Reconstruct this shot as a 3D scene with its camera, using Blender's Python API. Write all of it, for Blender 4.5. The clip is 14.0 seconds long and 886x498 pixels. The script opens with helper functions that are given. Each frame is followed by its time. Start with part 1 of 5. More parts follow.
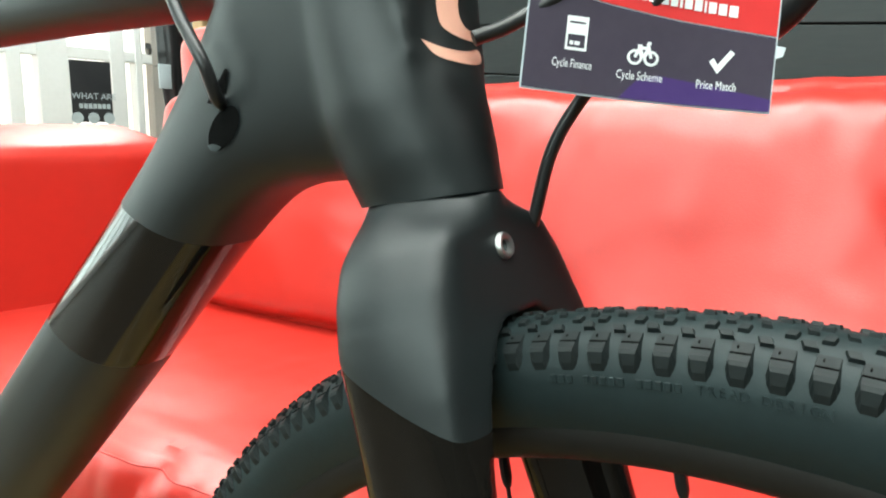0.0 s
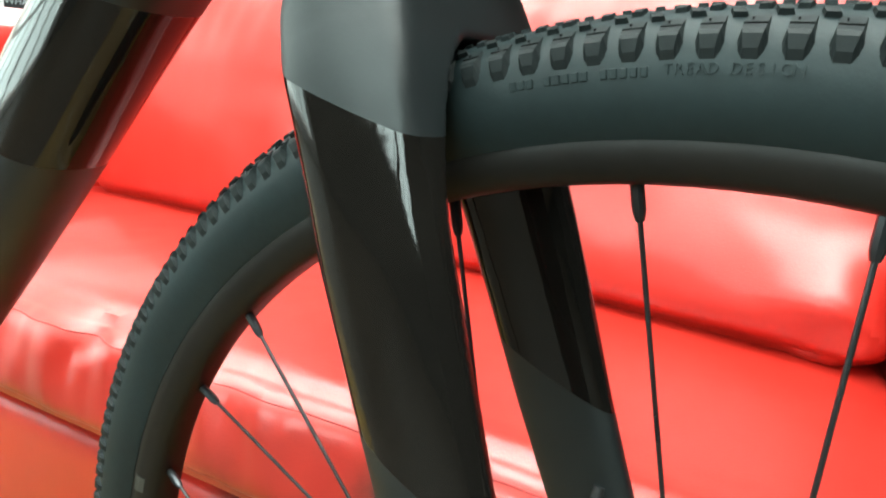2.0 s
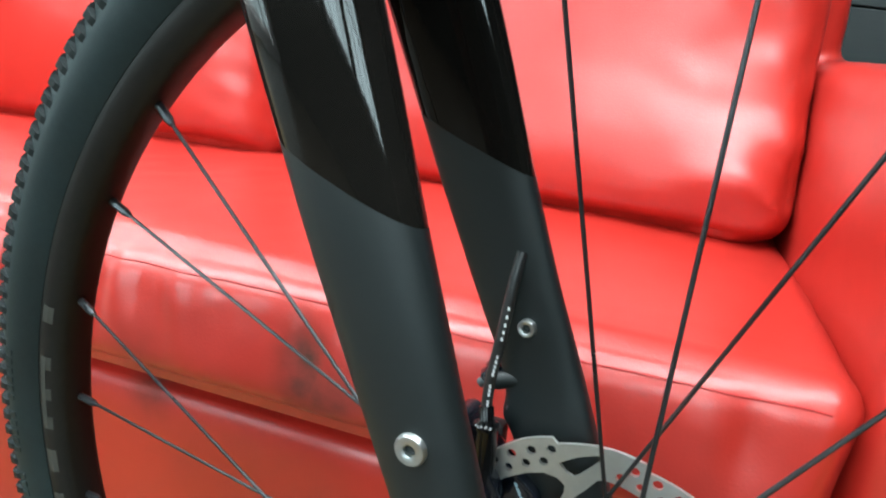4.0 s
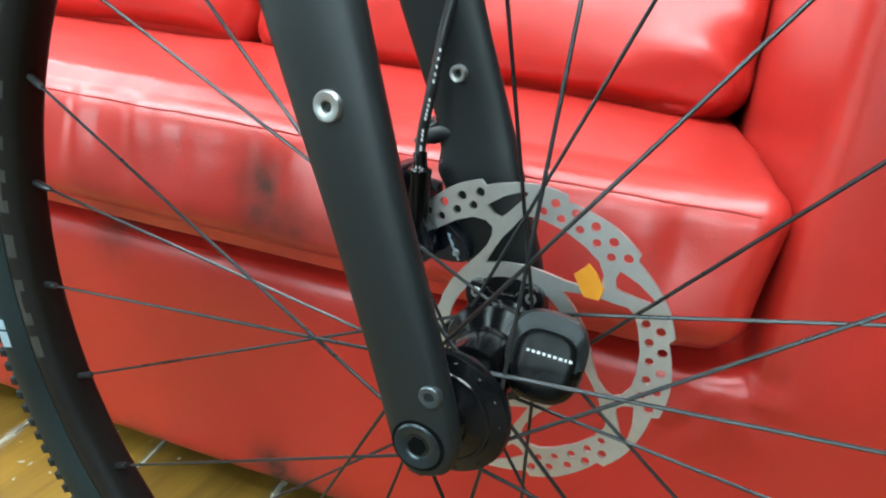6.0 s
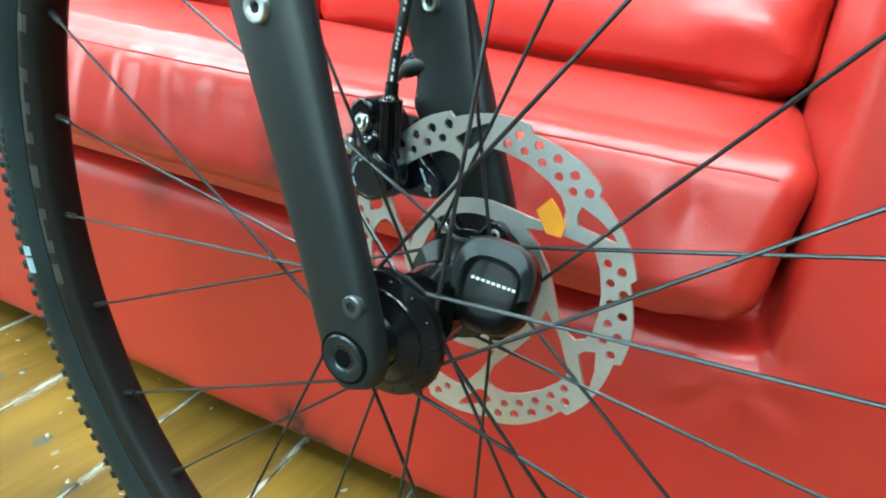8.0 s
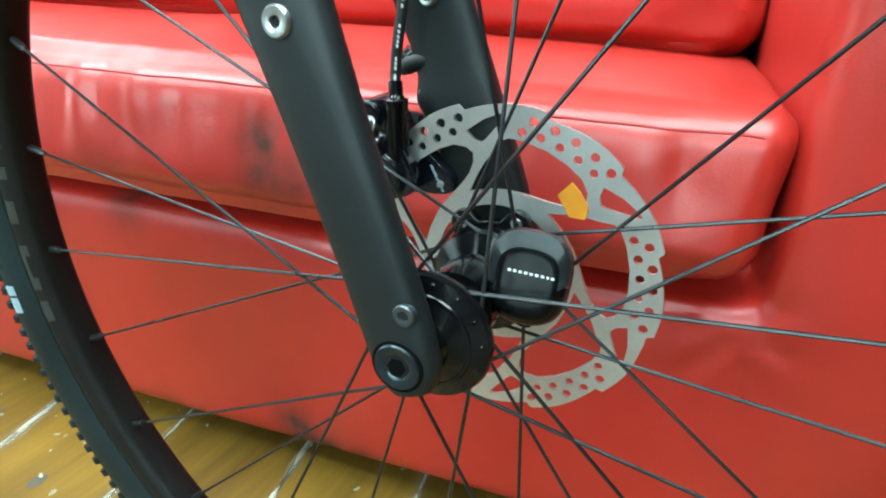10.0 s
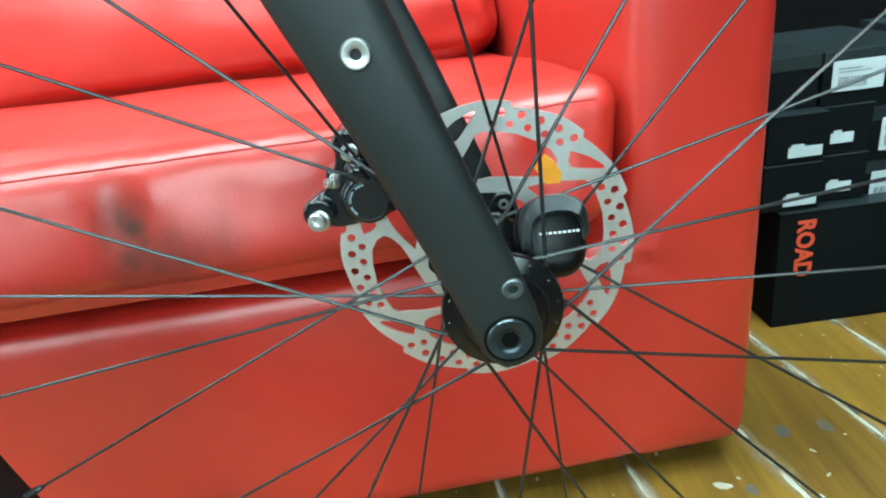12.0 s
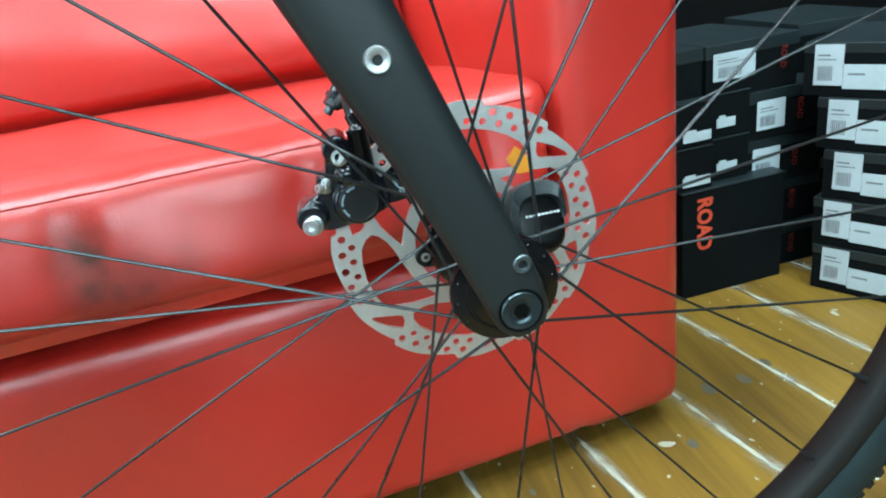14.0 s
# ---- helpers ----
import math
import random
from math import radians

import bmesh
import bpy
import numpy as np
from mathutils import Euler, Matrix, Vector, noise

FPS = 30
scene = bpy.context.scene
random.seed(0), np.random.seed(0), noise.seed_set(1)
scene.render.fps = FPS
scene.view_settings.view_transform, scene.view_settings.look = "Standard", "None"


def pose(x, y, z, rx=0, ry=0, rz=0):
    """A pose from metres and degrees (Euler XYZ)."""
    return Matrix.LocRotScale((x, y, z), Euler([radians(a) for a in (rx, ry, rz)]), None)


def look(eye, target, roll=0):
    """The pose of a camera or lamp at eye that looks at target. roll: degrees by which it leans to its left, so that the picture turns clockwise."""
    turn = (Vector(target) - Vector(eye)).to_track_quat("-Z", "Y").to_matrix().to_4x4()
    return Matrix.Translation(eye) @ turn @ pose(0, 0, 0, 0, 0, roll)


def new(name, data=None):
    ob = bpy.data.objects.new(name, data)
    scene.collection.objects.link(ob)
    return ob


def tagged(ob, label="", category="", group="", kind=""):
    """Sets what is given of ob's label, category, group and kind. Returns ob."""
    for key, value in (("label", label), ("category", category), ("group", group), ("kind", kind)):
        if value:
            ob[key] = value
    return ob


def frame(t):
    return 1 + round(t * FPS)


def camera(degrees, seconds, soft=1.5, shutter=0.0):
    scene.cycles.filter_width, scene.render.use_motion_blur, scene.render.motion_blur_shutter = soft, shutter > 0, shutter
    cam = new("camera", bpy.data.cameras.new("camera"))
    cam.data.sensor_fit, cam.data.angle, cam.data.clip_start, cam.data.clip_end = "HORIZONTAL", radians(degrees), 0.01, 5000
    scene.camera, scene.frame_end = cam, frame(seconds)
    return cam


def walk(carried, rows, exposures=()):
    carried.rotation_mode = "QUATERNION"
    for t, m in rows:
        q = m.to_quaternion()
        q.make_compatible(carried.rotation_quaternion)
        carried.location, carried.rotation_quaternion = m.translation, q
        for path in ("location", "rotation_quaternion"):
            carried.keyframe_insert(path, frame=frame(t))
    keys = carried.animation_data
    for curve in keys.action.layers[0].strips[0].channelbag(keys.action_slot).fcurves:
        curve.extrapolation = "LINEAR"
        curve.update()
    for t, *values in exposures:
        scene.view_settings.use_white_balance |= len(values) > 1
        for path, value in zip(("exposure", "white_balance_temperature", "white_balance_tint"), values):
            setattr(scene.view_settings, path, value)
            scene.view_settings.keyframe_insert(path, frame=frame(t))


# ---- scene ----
LENS = 66.66
EXPOSURES = [(0.0, 0.01, 7100, 8), (2.0, 0.37, 7000, 6), (4.5, 0.01, 6300, 9), (6.0, -0.01, 6300, 9), (7.0, 0.09, 6250, 6), (8.0, 0.29, 5950, -3), (10.5, 0.11, 6100, 0), (11.5, 0.23, 6100, 0), (12.0, 0.28, 6100, -2), (12.5, 0.52, 5950, -6), (13.0, 0.56, 5900, -6), (13.5, 0.15, 5850, 0), (14.0, 0.13, 5850, 3)]
# strengths of the added ceiling panels, south windows and front lamp
LAMP_WATTS, ADDED_WINDOW_WATTS, FRONT_WATTS = 31.0, 42.0, 72.0
# x spans of unseen south windows, set by the light they give
ADDED_WINDOWS = ((-2.0, -1.1), (-0.9, 0.2), (0.4, 1.7))
SILL, HEAD = 1.15, 2.60
cam = camera(LENS, 14.0, soft=2.0, shutter=0.25)
PATH = [
    (0, (0.0156, -0.2052, 0.7445), (-0.2767, 0.1896, 0.6512), 1.24),
    (0.5, (0.0133, -0.2025, 0.7272), (-0.2741, 0.1946, 0.6284), 2.63),
    (1, (0.0127, -0.2004, 0.7074), (-0.2646, 0.2009, 0.5977), 3.19),
    (1.5, (0.0166, -0.2036, 0.6865), (-0.2477, 0.2023, 0.5624), 3.40),
    (2, (0.0199, -0.2052, 0.6688), (-0.2373, 0.2030, 0.5376), 4.27),
    (2.2, (0.0208, -0.2051, 0.6617), (-0.2329, 0.2038, 0.5260), 4.78),
    (2.9, (0.0250, -0.2088, 0.6356), (-0.2102, 0.2081, 0.4912), 5.29),
    (3.6, (0.0307, -0.2160, 0.6076), (-0.1794, 0.2118, 0.4566), 4.97),
    (4.3, (0.0402, -0.2254, 0.5793), (-0.1532, 0.2066, 0.4180), 5.23),
    (4.5, (0.0451, -0.2281, 0.5687), (-0.1454, 0.2040, 0.4045), 6.01),
    (5, (0.0522, -0.2354, 0.5512), (-0.1339, 0.1944, 0.3762), 6.27),
    (5.5, (0.0620, -0.2410, 0.5271), (-0.1128, 0.1864, 0.3353), 6.83),
    (6, (0.0817, -0.2492, 0.5124), (-0.0991, 0.1763, 0.3221), 6.04),
    (6.5, (0.0921, -0.2535, 0.4990), (-0.0978, 0.1650, 0.3020), 4.96),
    (7, (0.1044, -0.2515, 0.4912), (-0.1007, 0.1591, 0.2929), 5.33),
    (7.5, (0.1234, -0.2430, 0.4863), (-0.0992, 0.1601, 0.2915), 6.27),
    (8, (0.1368, -0.2294, 0.4883), (-0.0964, 0.1664, 0.2911), 6.11),
    (8.2, (0.1404, -0.2273, 0.4879), (-0.0980, 0.1674, 0.2947), 6.66),
    (8.9, (0.1385, -0.2260, 0.4896), (-0.0994, 0.1662, 0.2904), 5.36),
    (9.6, (0.1191, -0.2355, 0.4919), (-0.0978, 0.1635, 0.2828), 2.40),
    (10.3, (0.0930, -0.2481, 0.4937), (-0.0804, 0.1719, 0.2851), -0.09),
    (10.5, (0.0823, -0.2524, 0.4996), (-0.0666, 0.1766, 0.2904), -1.93),
    (11, (0.0497, -0.2672, 0.4958), (-0.0237, 0.1889, 0.3047), -2.69),
    (11.5, (0.0147, -0.2869, 0.4954), (-0.0319, 0.1803, 0.3235), -5.38),
    (12, (-0.0198, -0.3022, 0.4922), (-0.0261, 0.1589, 0.2989), -6.73),
    (12.5, (-0.0463, -0.3120, 0.4947), (-0.0279, 0.1571, 0.3226), -7.37),
    (13, (-0.0643, -0.3169, 0.4887), (-0.0113, 0.1462, 0.3077), -6.51),
    (13.5, (-0.0749, -0.3230, 0.4941), (-0.0181, 0.1372, 0.3071), -8.23),
    (14, (-0.0728, -0.3236, 0.4969), (-0.0009, 0.1320, 0.3038), -8.66),
]
walk(cam, [(t, look(e, a, r)) for t, e, a, r in PATH], EXPOSURES)

# ---------------------------------------------------------------- world and light
world = bpy.data.worlds.new("room_air")
scene.world = world
world.use_nodes = True
world.node_tree.nodes["Background"].inputs[0].default_value = (0.55, 0.62, 0.66, 1)
world.node_tree.nodes["Background"].inputs[1].default_value = 0.25


def area(name, m, sx, sy, watts, colour):
    d = bpy.data.lights.new(name, "AREA")
    d.shape, d.size, d.size_y, d.energy, d.color = "RECTANGLE", sx, sy, watts, colour
    ob = new(name, d)
    ob.matrix_world = m
    return ob


# ---------------------------------------------------------------- materials
def surface(name, a, b=None, rough=0.5, metal=0.0, scale=8.0, fine=120.0, bump=0.0, bump_scale=200.0, coat=0.0,
            rough_var=0.1, stretch=(1, 1, 1), coat_rough=0.1, spec=0.5, random_shift=0.0):
    """A node material: two colours mixed by coarse and fine noise, uneven gloss and fine relief."""
    m = bpy.data.materials.new(name)
    m.use_nodes = True
    n, l = m.node_tree.nodes, m.node_tree.links
    p = n["Principled BSDF"]
    b = b or tuple(c * 0.8 for c in a)
    co = n.new("ShaderNodeTexCoord")
    mp = n.new("ShaderNodeMapping")
    mp.inputs["Scale"].default_value = stretch
    l.new(co.outputs["Object"], mp.inputs[0])
    t1, t2 = n.new("ShaderNodeTexNoise"), n.new("ShaderNodeTexNoise")
    t1.inputs["Scale"].default_value, t1.inputs["Detail"].default_value = scale, 4
    t2.inputs["Scale"].default_value, t2.inputs["Detail"].default_value = fine, 3
    l.new(mp.outputs[0], t1.inputs[0]), l.new(mp.outputs[0], t2.inputs[0])
    add = n.new("ShaderNodeMath")
    add.operation = "MULTIPLY_ADD"
    l.new(t2.outputs[0], add.inputs[0])
    add.inputs[1].default_value = 0.4
    l.new(t1.outputs[0], add.inputs[2])
    last = add.outputs[0]
    if random_shift:
        info = n.new("ShaderNodeObjectInfo")
        sh = n.new("ShaderNodeMath")
        sh.operation = "MULTIPLY_ADD"
        l.new(info.outputs["Random"], sh.inputs[0])
        sh.inputs[1].default_value = random_shift
        l.new(last, sh.inputs[2])
        last = sh.outputs[0]
    ramp = n.new("ShaderNodeMapRange")
    ramp.inputs["From Min"].default_value, ramp.inputs["From Max"].default_value = 0.45, 0.95 + random_shift
    l.new(last, ramp.inputs[0])
    mix = n.new("ShaderNodeMix")
    mix.data_type = "RGBA"
    mix.inputs["A"].default_value, mix.inputs["B"].default_value = (*a, 1), (*b, 1)
    l.new(ramp.outputs[0], mix.inputs[0])
    l.new(mix.outputs["Result"], p.inputs["Base Color"])
    rr = n.new("ShaderNodeMapRange")
    rr.inputs["To Min"].default_value, rr.inputs["To Max"].default_value = max(0.02, rough - rough_var), min(1, rough + rough_var)
    l.new(t1.outputs[0], rr.inputs[0])
    l.new(rr.outputs[0], p.inputs["Roughness"])
    p.inputs["Metallic"].default_value = metal
    p.inputs["Specular IOR Level"].default_value = spec
    p.inputs["Coat Weight"].default_value, p.inputs["Coat Roughness"].default_value = coat, coat_rough
    if bump:
        t3, bn = n.new("ShaderNodeTexNoise"), n.new("ShaderNodeBump")
        t3.inputs["Scale"].default_value, t3.inputs["Detail"].default_value = bump_scale, 3
        l.new(mp.outputs[0], t3.inputs[0])
        bn.inputs["Strength"].default_value, bn.inputs["Distance"].default_value = bump, 0.002
        l.new(t3.outputs[0], bn.inputs["Height"])
        l.new(bn.outputs[0], p.inputs["Normal"])
    return m


def glow(name, colour, strength):
    m = bpy.data.materials.new(name)
    m.use_nodes = True
    n = m.node_tree.nodes
    p = n["Principled BSDF"]
    p.inputs["Base Color"].default_value = (0.8, 0.8, 0.8, 1)
    p.inputs["Emission Color"].default_value = (*colour, 1)
    p.inputs["Emission Strength"].default_value = strength
    return m


M = dict(
    matte=surface("matte_black_paint", (0.0034, 0.0062, 0.0068), (0.0052, 0.0088, 0.0096), 0.50, scale=6, fine=400, bump=0.03, bump_scale=1500, rough_var=0.04, spec=0.58),
    gloss=surface("gloss_black_lacquer", (0.0052, 0.0047, 0.0042), (0.0085, 0.0073, 0.0062), 0.06, scale=10, fine=60, rough_var=0.02, spec=0.36, bump=0.03, bump_scale=60),
    rubber=surface("tyre_rubber", (0.0060, 0.0115, 0.0122), (0.011, 0.0215, 0.0230), 0.52, scale=15, fine=300, bump=0.05, bump_scale=900, spec=0.31),
    tread=surface("tread_rubber", (0.0055, 0.0085, 0.0088), (0.010, 0.0145, 0.0152), 0.60, scale=15, fine=300, bump=0.05, bump_scale=900, spec=0.28),
    rim=surface("rim_black_anodised", (0.009, 0.0085, 0.008), (0.015, 0.0135, 0.012), 0.46, scale=12, fine=200, rough_var=0.06, spec=0.21),
    spoke=surface("spoke_black_steel", (0.040, 0.042, 0.045), (0.066, 0.069, 0.072), 0.30, metal=0.75, scale=20, fine=60),
    steel=surface("rotor_stainless_steel", (0.80, 0.80, 0.77), (0.66, 0.66, 0.64), 0.48, metal=1.0, scale=25, fine=300, bump=0.03, bump_scale=800),
    zinc=surface("zinc_bolt_steel", (0.70, 0.70, 0.68), (0.56, 0.57, 0.57), 0.38, metal=1.0, scale=80, fine=400),
    hub=surface("hub_gloss_black", (0.003, 0.003, 0.0034), (0.006, 0.006, 0.0065), 0.15, scale=30, fine=200, spec=0.36),
    plastic=surface("black_plastic", (0.008, 0.009, 0.0095), (0.013, 0.014, 0.0145), 0.32, scale=20, fine=300, bump=0.04, bump_scale=1200),
    satin=surface("satin_black_plastic", (0.012, 0.016, 0.018), (0.018, 0.023, 0.025), 0.34, scale=20, fine=300, bump=0.03, bump_scale=1200, spec=0.6),
    face=surface("black_face", (0.003, 0.003, 0.003), (0.005, 0.005, 0.005), 0.26, scale=20, fine=300, spec=0.12),
    caliper=surface("caliper_gloss_black", (0.0035, 0.0045, 0.0075), (0.006, 0.0075, 0.012), 0.17, scale=40, fine=300, spec=0.75, bump=0.04, bump_scale=500),
    dull=surface("dull_grey_bolt", (0.085, 0.105, 0.112), (0.14, 0.165, 0.175), 0.36, metal=0.8, scale=80, fine=300),
    axle=surface("grey_axle_metal", (0.030, 0.042, 0.047), (0.050, 0.066, 0.072), 0.24, metal=0.7, scale=60, fine=300),
    # flat black for holes and slits, their inner shade put into colour
    dark=surface("dark_hole", (0.003, 0.003, 0.003), (0.004, 0.004, 0.004), 0.9, spec=0.05),
    hose=surface("hose_black", (0.012, 0.012, 0.013), (0.02, 0.02, 0.02), 0.34, scale=40, fine=300),
    orange=surface("orange_tape", (0.80, 0.33, 0.02), (0.70, 0.26, 0.02), 0.5, scale=30, fine=200),
    decal_w=surface("white_print", (0.75, 0.76, 0.76), (0.66, 0.67, 0.67), 0.5, scale=60, fine=300),
    decal_g=surface("grey_print", (0.048, 0.048, 0.042), (0.030, 0.030, 0.026), 0.5, scale=50, fine=400),
    decal_pink=surface("salmon_print", (0.80, 0.42, 0.32), (0.74, 0.38, 0.28), 0.45, scale=20, fine=300),
    label_t=surface("grey_blue_label", (0.27, 0.38, 0.44), (0.36, 0.48, 0.54), 0.45, scale=60, fine=300),
    leather=surface("red_leather", (0.52, 0.024, 0.015), (0.46, 0.019, 0.012), 0.40, scale=5, fine=40, bump=0.10, bump_scale=450, rough_var=0.08, spec=0.56, coat=0.62, coat_rough=0.35),
    seam=surface("red_leather_seam", (0.47, 0.020, 0.015), (0.40, 0.016, 0.013), 0.45, scale=30, fine=200),
    wood=surface("varnished_floor_boards", (0.262, 0.152, 0.022), (0.068, 0.036, 0.007), 0.38, scale=3.5, fine=22, bump=0.10, bump_scale=50, stretch=(7, 0.5, 7), random_shift=0.35, spec=0.3),
    knot=surface("grey_dent", (0.075, 0.072, 0.058), (0.130, 0.105, 0.060), 0.5, scale=60, fine=300),
    filler=surface("pale_gap_filler", (0.46, 0.47, 0.39), (0.26, 0.21, 0.11), 0.85, scale=14, fine=80, bump=0.4, bump_scale=150),
    slat=surface("dark_slat_panel", (0.009, 0.012, 0.012), (0.016, 0.020, 0.020), 0.46, scale=3, fine=60, stretch=(0.4, 1, 3), spec=0.28),
    card=surface("black_carton", (0.0032, 0.0042, 0.0047), (0.0056, 0.0070, 0.0077), 0.6, scale=9, fine=120, spec=0.06, bump=0.04, bump_scale=300),
    # dark lid; its teal lift stands for light on the box tops
    lid=surface("dark_grey_carton_lid", (0.006, 0.011, 0.0125), (0.010, 0.017, 0.019), 0.45, scale=9, fine=120),
    sticker=surface("white_sticker", (0.46, 0.53, 0.55), (0.40, 0.46, 0.48), 0.5, scale=20, fine=200),
    ink=surface("grey_ink", (0.10, 0.11, 0.12), (0.2, 0.21, 0.22), 0.6, scale=60, fine=300),
    red_ink=surface("red_print", (0.62, 0.07, 0.025), (0.5, 0.05, 0.02), 0.6, scale=30, fine=200),
    # the red print again, darkened for lettering that stands in shade
    shaded_red=surface("dark_red_print", (0.11, 0.009, 0.007), (0.08, 0.007, 0.006), 0.5, scale=30, fine=200),
    tag_dark=surface("tag_dark_print", (0.042, 0.034, 0.050), (0.056, 0.045, 0.062), 0.35, scale=10, fine=200, spec=0.3),
    tag_red=surface("tag_red_print", (0.62, 0.03, 0.03), (0.55, 0.03, 0.03), 0.35, scale=10, fine=200),
    tag_violet=surface("tag_violet_print", (0.050, 0.026, 0.115), (0.062, 0.034, 0.13), 0.35, scale=10, fine=200, spec=0.25),
    white=surface("white_paint", (0.78, 0.78, 0.77), (0.70, 0.70, 0.69), 0.5, scale=3, fine=40),
    dimmed_floor=surface("dark_brown_boards", (0.062, 0.035, 0.016), (0.034, 0.020, 0.010), 0.5, scale=4, fine=30, stretch=(6, 0.6, 6), bump=0.05),
    ceiling=surface("grey_ceiling_paint", (0.20, 0.21, 0.21), (0.16, 0.17, 0.17), 0.8, scale=2, fine=60, bump=0.1),
    plaster=surface("grey_plaster", (0.40, 0.37, 0.34), (0.34, 0.31, 0.28), 0.8, scale=2, fine=60, bump=0.1),
    black_wall=surface("black_wall_paint", (0.0020, 0.0020, 0.0023), (0.0035, 0.0035, 0.0037), 0.7, scale=3, fine=60, spec=0.08),
    wood_post=surface("light_wood_post", (0.50, 0.34, 0.17), (0.42, 0.27, 0.13), 0.5, scale=4, fine=40, stretch=(6, 6, 0.6)),
    lamp=glow("lamp_diffuser", (0.92, 0.97, 1.0), 9.0),
    daylight=glow("bright_shop_window", (1.0, 1.0, 0.95), 1.1),
    poster=surface("black_poster", (0.02, 0.022, 0.024), (0.035, 0.035, 0.038), 0.4, scale=6, fine=100),
)


def stained(base, spots):
    """A copy of a material with dark smears at places of the object: x, z, half width, half height, strength."""
    m = base.copy()
    m.name = base.name + "_stained"
    n, l = m.node_tree.nodes, m.node_tree.links
    p = n["Principled BSDF"]
    src = p.inputs["Base Color"].links[0].from_socket
    geo, sep = n.new("ShaderNodeTexCoord"), n.new("ShaderNodeSeparateXYZ")
    tx = n.new("ShaderNodeTexNoise")
    tx.inputs["Scale"].default_value, tx.inputs["Detail"].default_value = 28, 5
    l.new(geo.outputs["Object"], tx.inputs[0])
    l.new(geo.outputs["Object"], sep.inputs[0])

    def math_node(op, a, b):
        q = n.new("ShaderNodeMath")
        q.operation = op
        for i, v in enumerate((a, b)):
            if isinstance(v, (int, float)):
                q.inputs[i].default_value = v
            else:
                l.new(v, q.inputs[i])
        return q.outputs[0]
    total = None
    for x, z, wx, wz, k in spots:
        dx = math_node("DIVIDE", math_node("SUBTRACT", sep.outputs[0], x), wx)
        dz = math_node("DIVIDE", math_node("SUBTRACT", sep.outputs[2], z), wz)
        r2 = math_node("ADD", math_node("MULTIPLY", dx, dx), math_node("MULTIPLY", dz, dz))
        r2 = math_node("ADD", r2, math_node("MULTIPLY", math_node("SUBTRACT", tx.outputs[0], 0.5), 3.0))
        g = math_node("MULTIPLY", math_node("POWER", 2.718, math_node("MULTIPLY", r2, -1.0)), k)
        total = g if total is None else math_node("MAXIMUM", total, g)
    total = math_node("MINIMUM", math_node("MULTIPLY", total, math_node("LESS_THAN", sep.outputs[1], 0.03)), 0.92)
    mix = n.new("ShaderNodeMix")
    mix.data_type = "RGBA"
    mix.inputs["B"].default_value = (0.060, 0.045, 0.036, 1)
    l.new(total, mix.inputs[0])
    l.new(src, mix.inputs["A"])
    l.new(mix.outputs["Result"], p.inputs["Base Color"])
    # grime is dull
    l.new(math_node("MULTIPLY", math_node("SUBTRACT", 1.0, total), p.inputs["Coat Weight"].default_value), p.inputs["Coat Weight"])
    l.new(math_node("MULTIPLY", math_node("SUBTRACT", 1.0, total), p.inputs["Specular IOR Level"].default_value), p.inputs["Specular IOR Level"])
    return m


def film():
    """A thin wiped film: pale, patchy, strongest along its middle."""
    m = surface("wiped_filler_film", (0.56, 0.58, 0.50), (0.42, 0.40, 0.28), 0.7, scale=20, fine=120)
    n, l = m.node_tree.nodes, m.node_tree.links
    uv, sep = n.new("ShaderNodeUVMap"), n.new("ShaderNodeSeparateXYZ")
    uv.uv_map = "across"
    l.new(uv.outputs[0], sep.inputs[0])
    co, patch = n.new("ShaderNodeTexCoord"), n.new("ShaderNodeTexNoise")
    patch.inputs["Scale"].default_value, patch.inputs["Detail"].default_value = 22, 5
    l.new(co.outputs["Object"], patch.inputs[0])

    def step(op, a, b):
        q = n.new("ShaderNodeMath")
        q.operation = op
        for i, v in enumerate((a, b)):
            if isinstance(v, (int, float)):
                q.inputs[i].default_value = v
            else:
                l.new(v, q.inputs[i])
        return q.outputs[0]
    mid = step("SUBTRACT", 1.0, step("ABSOLUTE", step("SUBTRACT", step("MULTIPLY", sep.outputs[0], 2.0), 1.0), 0.0))
    edge = step("POWER", step("MAXIMUM", mid, 0.0), 2.0)
    spread = step("MAXIMUM", step("MULTIPLY", step("SUBTRACT", patch.outputs[0], 0.36), 2.6), 0.0)
    l.new(step("MINIMUM", step("MULTIPLY", edge, spread), 0.75), n["Principled BSDF"].inputs["Alpha"])
    return m


M["haze"] = film()
# smears at x and z of the sofa's parts
M["leather_stained"] = stained(M["leather"], [(-0.252, 0.046, 0.020, 0.034, 0.9), (-0.226, 0.034, 0.038, 0.026, 0.75), (-0.190, 0.036, 0.018, 0.022, 0.55), (-0.412, 0.020, 0.024, 0.030, 0.4), (-0.425, 0.262, 0.022, 0.030, 0.55)])

# ---------------------------------------------------------------- mesh helpers
def mesh_of(bm, material, smooth=True):
    me = bpy.data.meshes.new("mesh")
    bmesh.ops.recalc_face_normals(bm, faces=bm.faces)
    bm.to_mesh(me)
    bm.free()
    for m in material if isinstance(material, (list, tuple)) else [material]:
        me.materials.append(m)
    if smooth:
        for p in me.polygons:
            p.use_smooth = True
        me.set_sharp_from_angle(angle=radians(38))
    return me


def part(name, bm, material, parent=None, label="", smooth=True):
    me = bm if isinstance(bm, bpy.types.Mesh) else mesh_of(bm, material, smooth)
    ob = new(name, me)
    if parent:
        ob.parent = parent
    return tagged(ob, label)


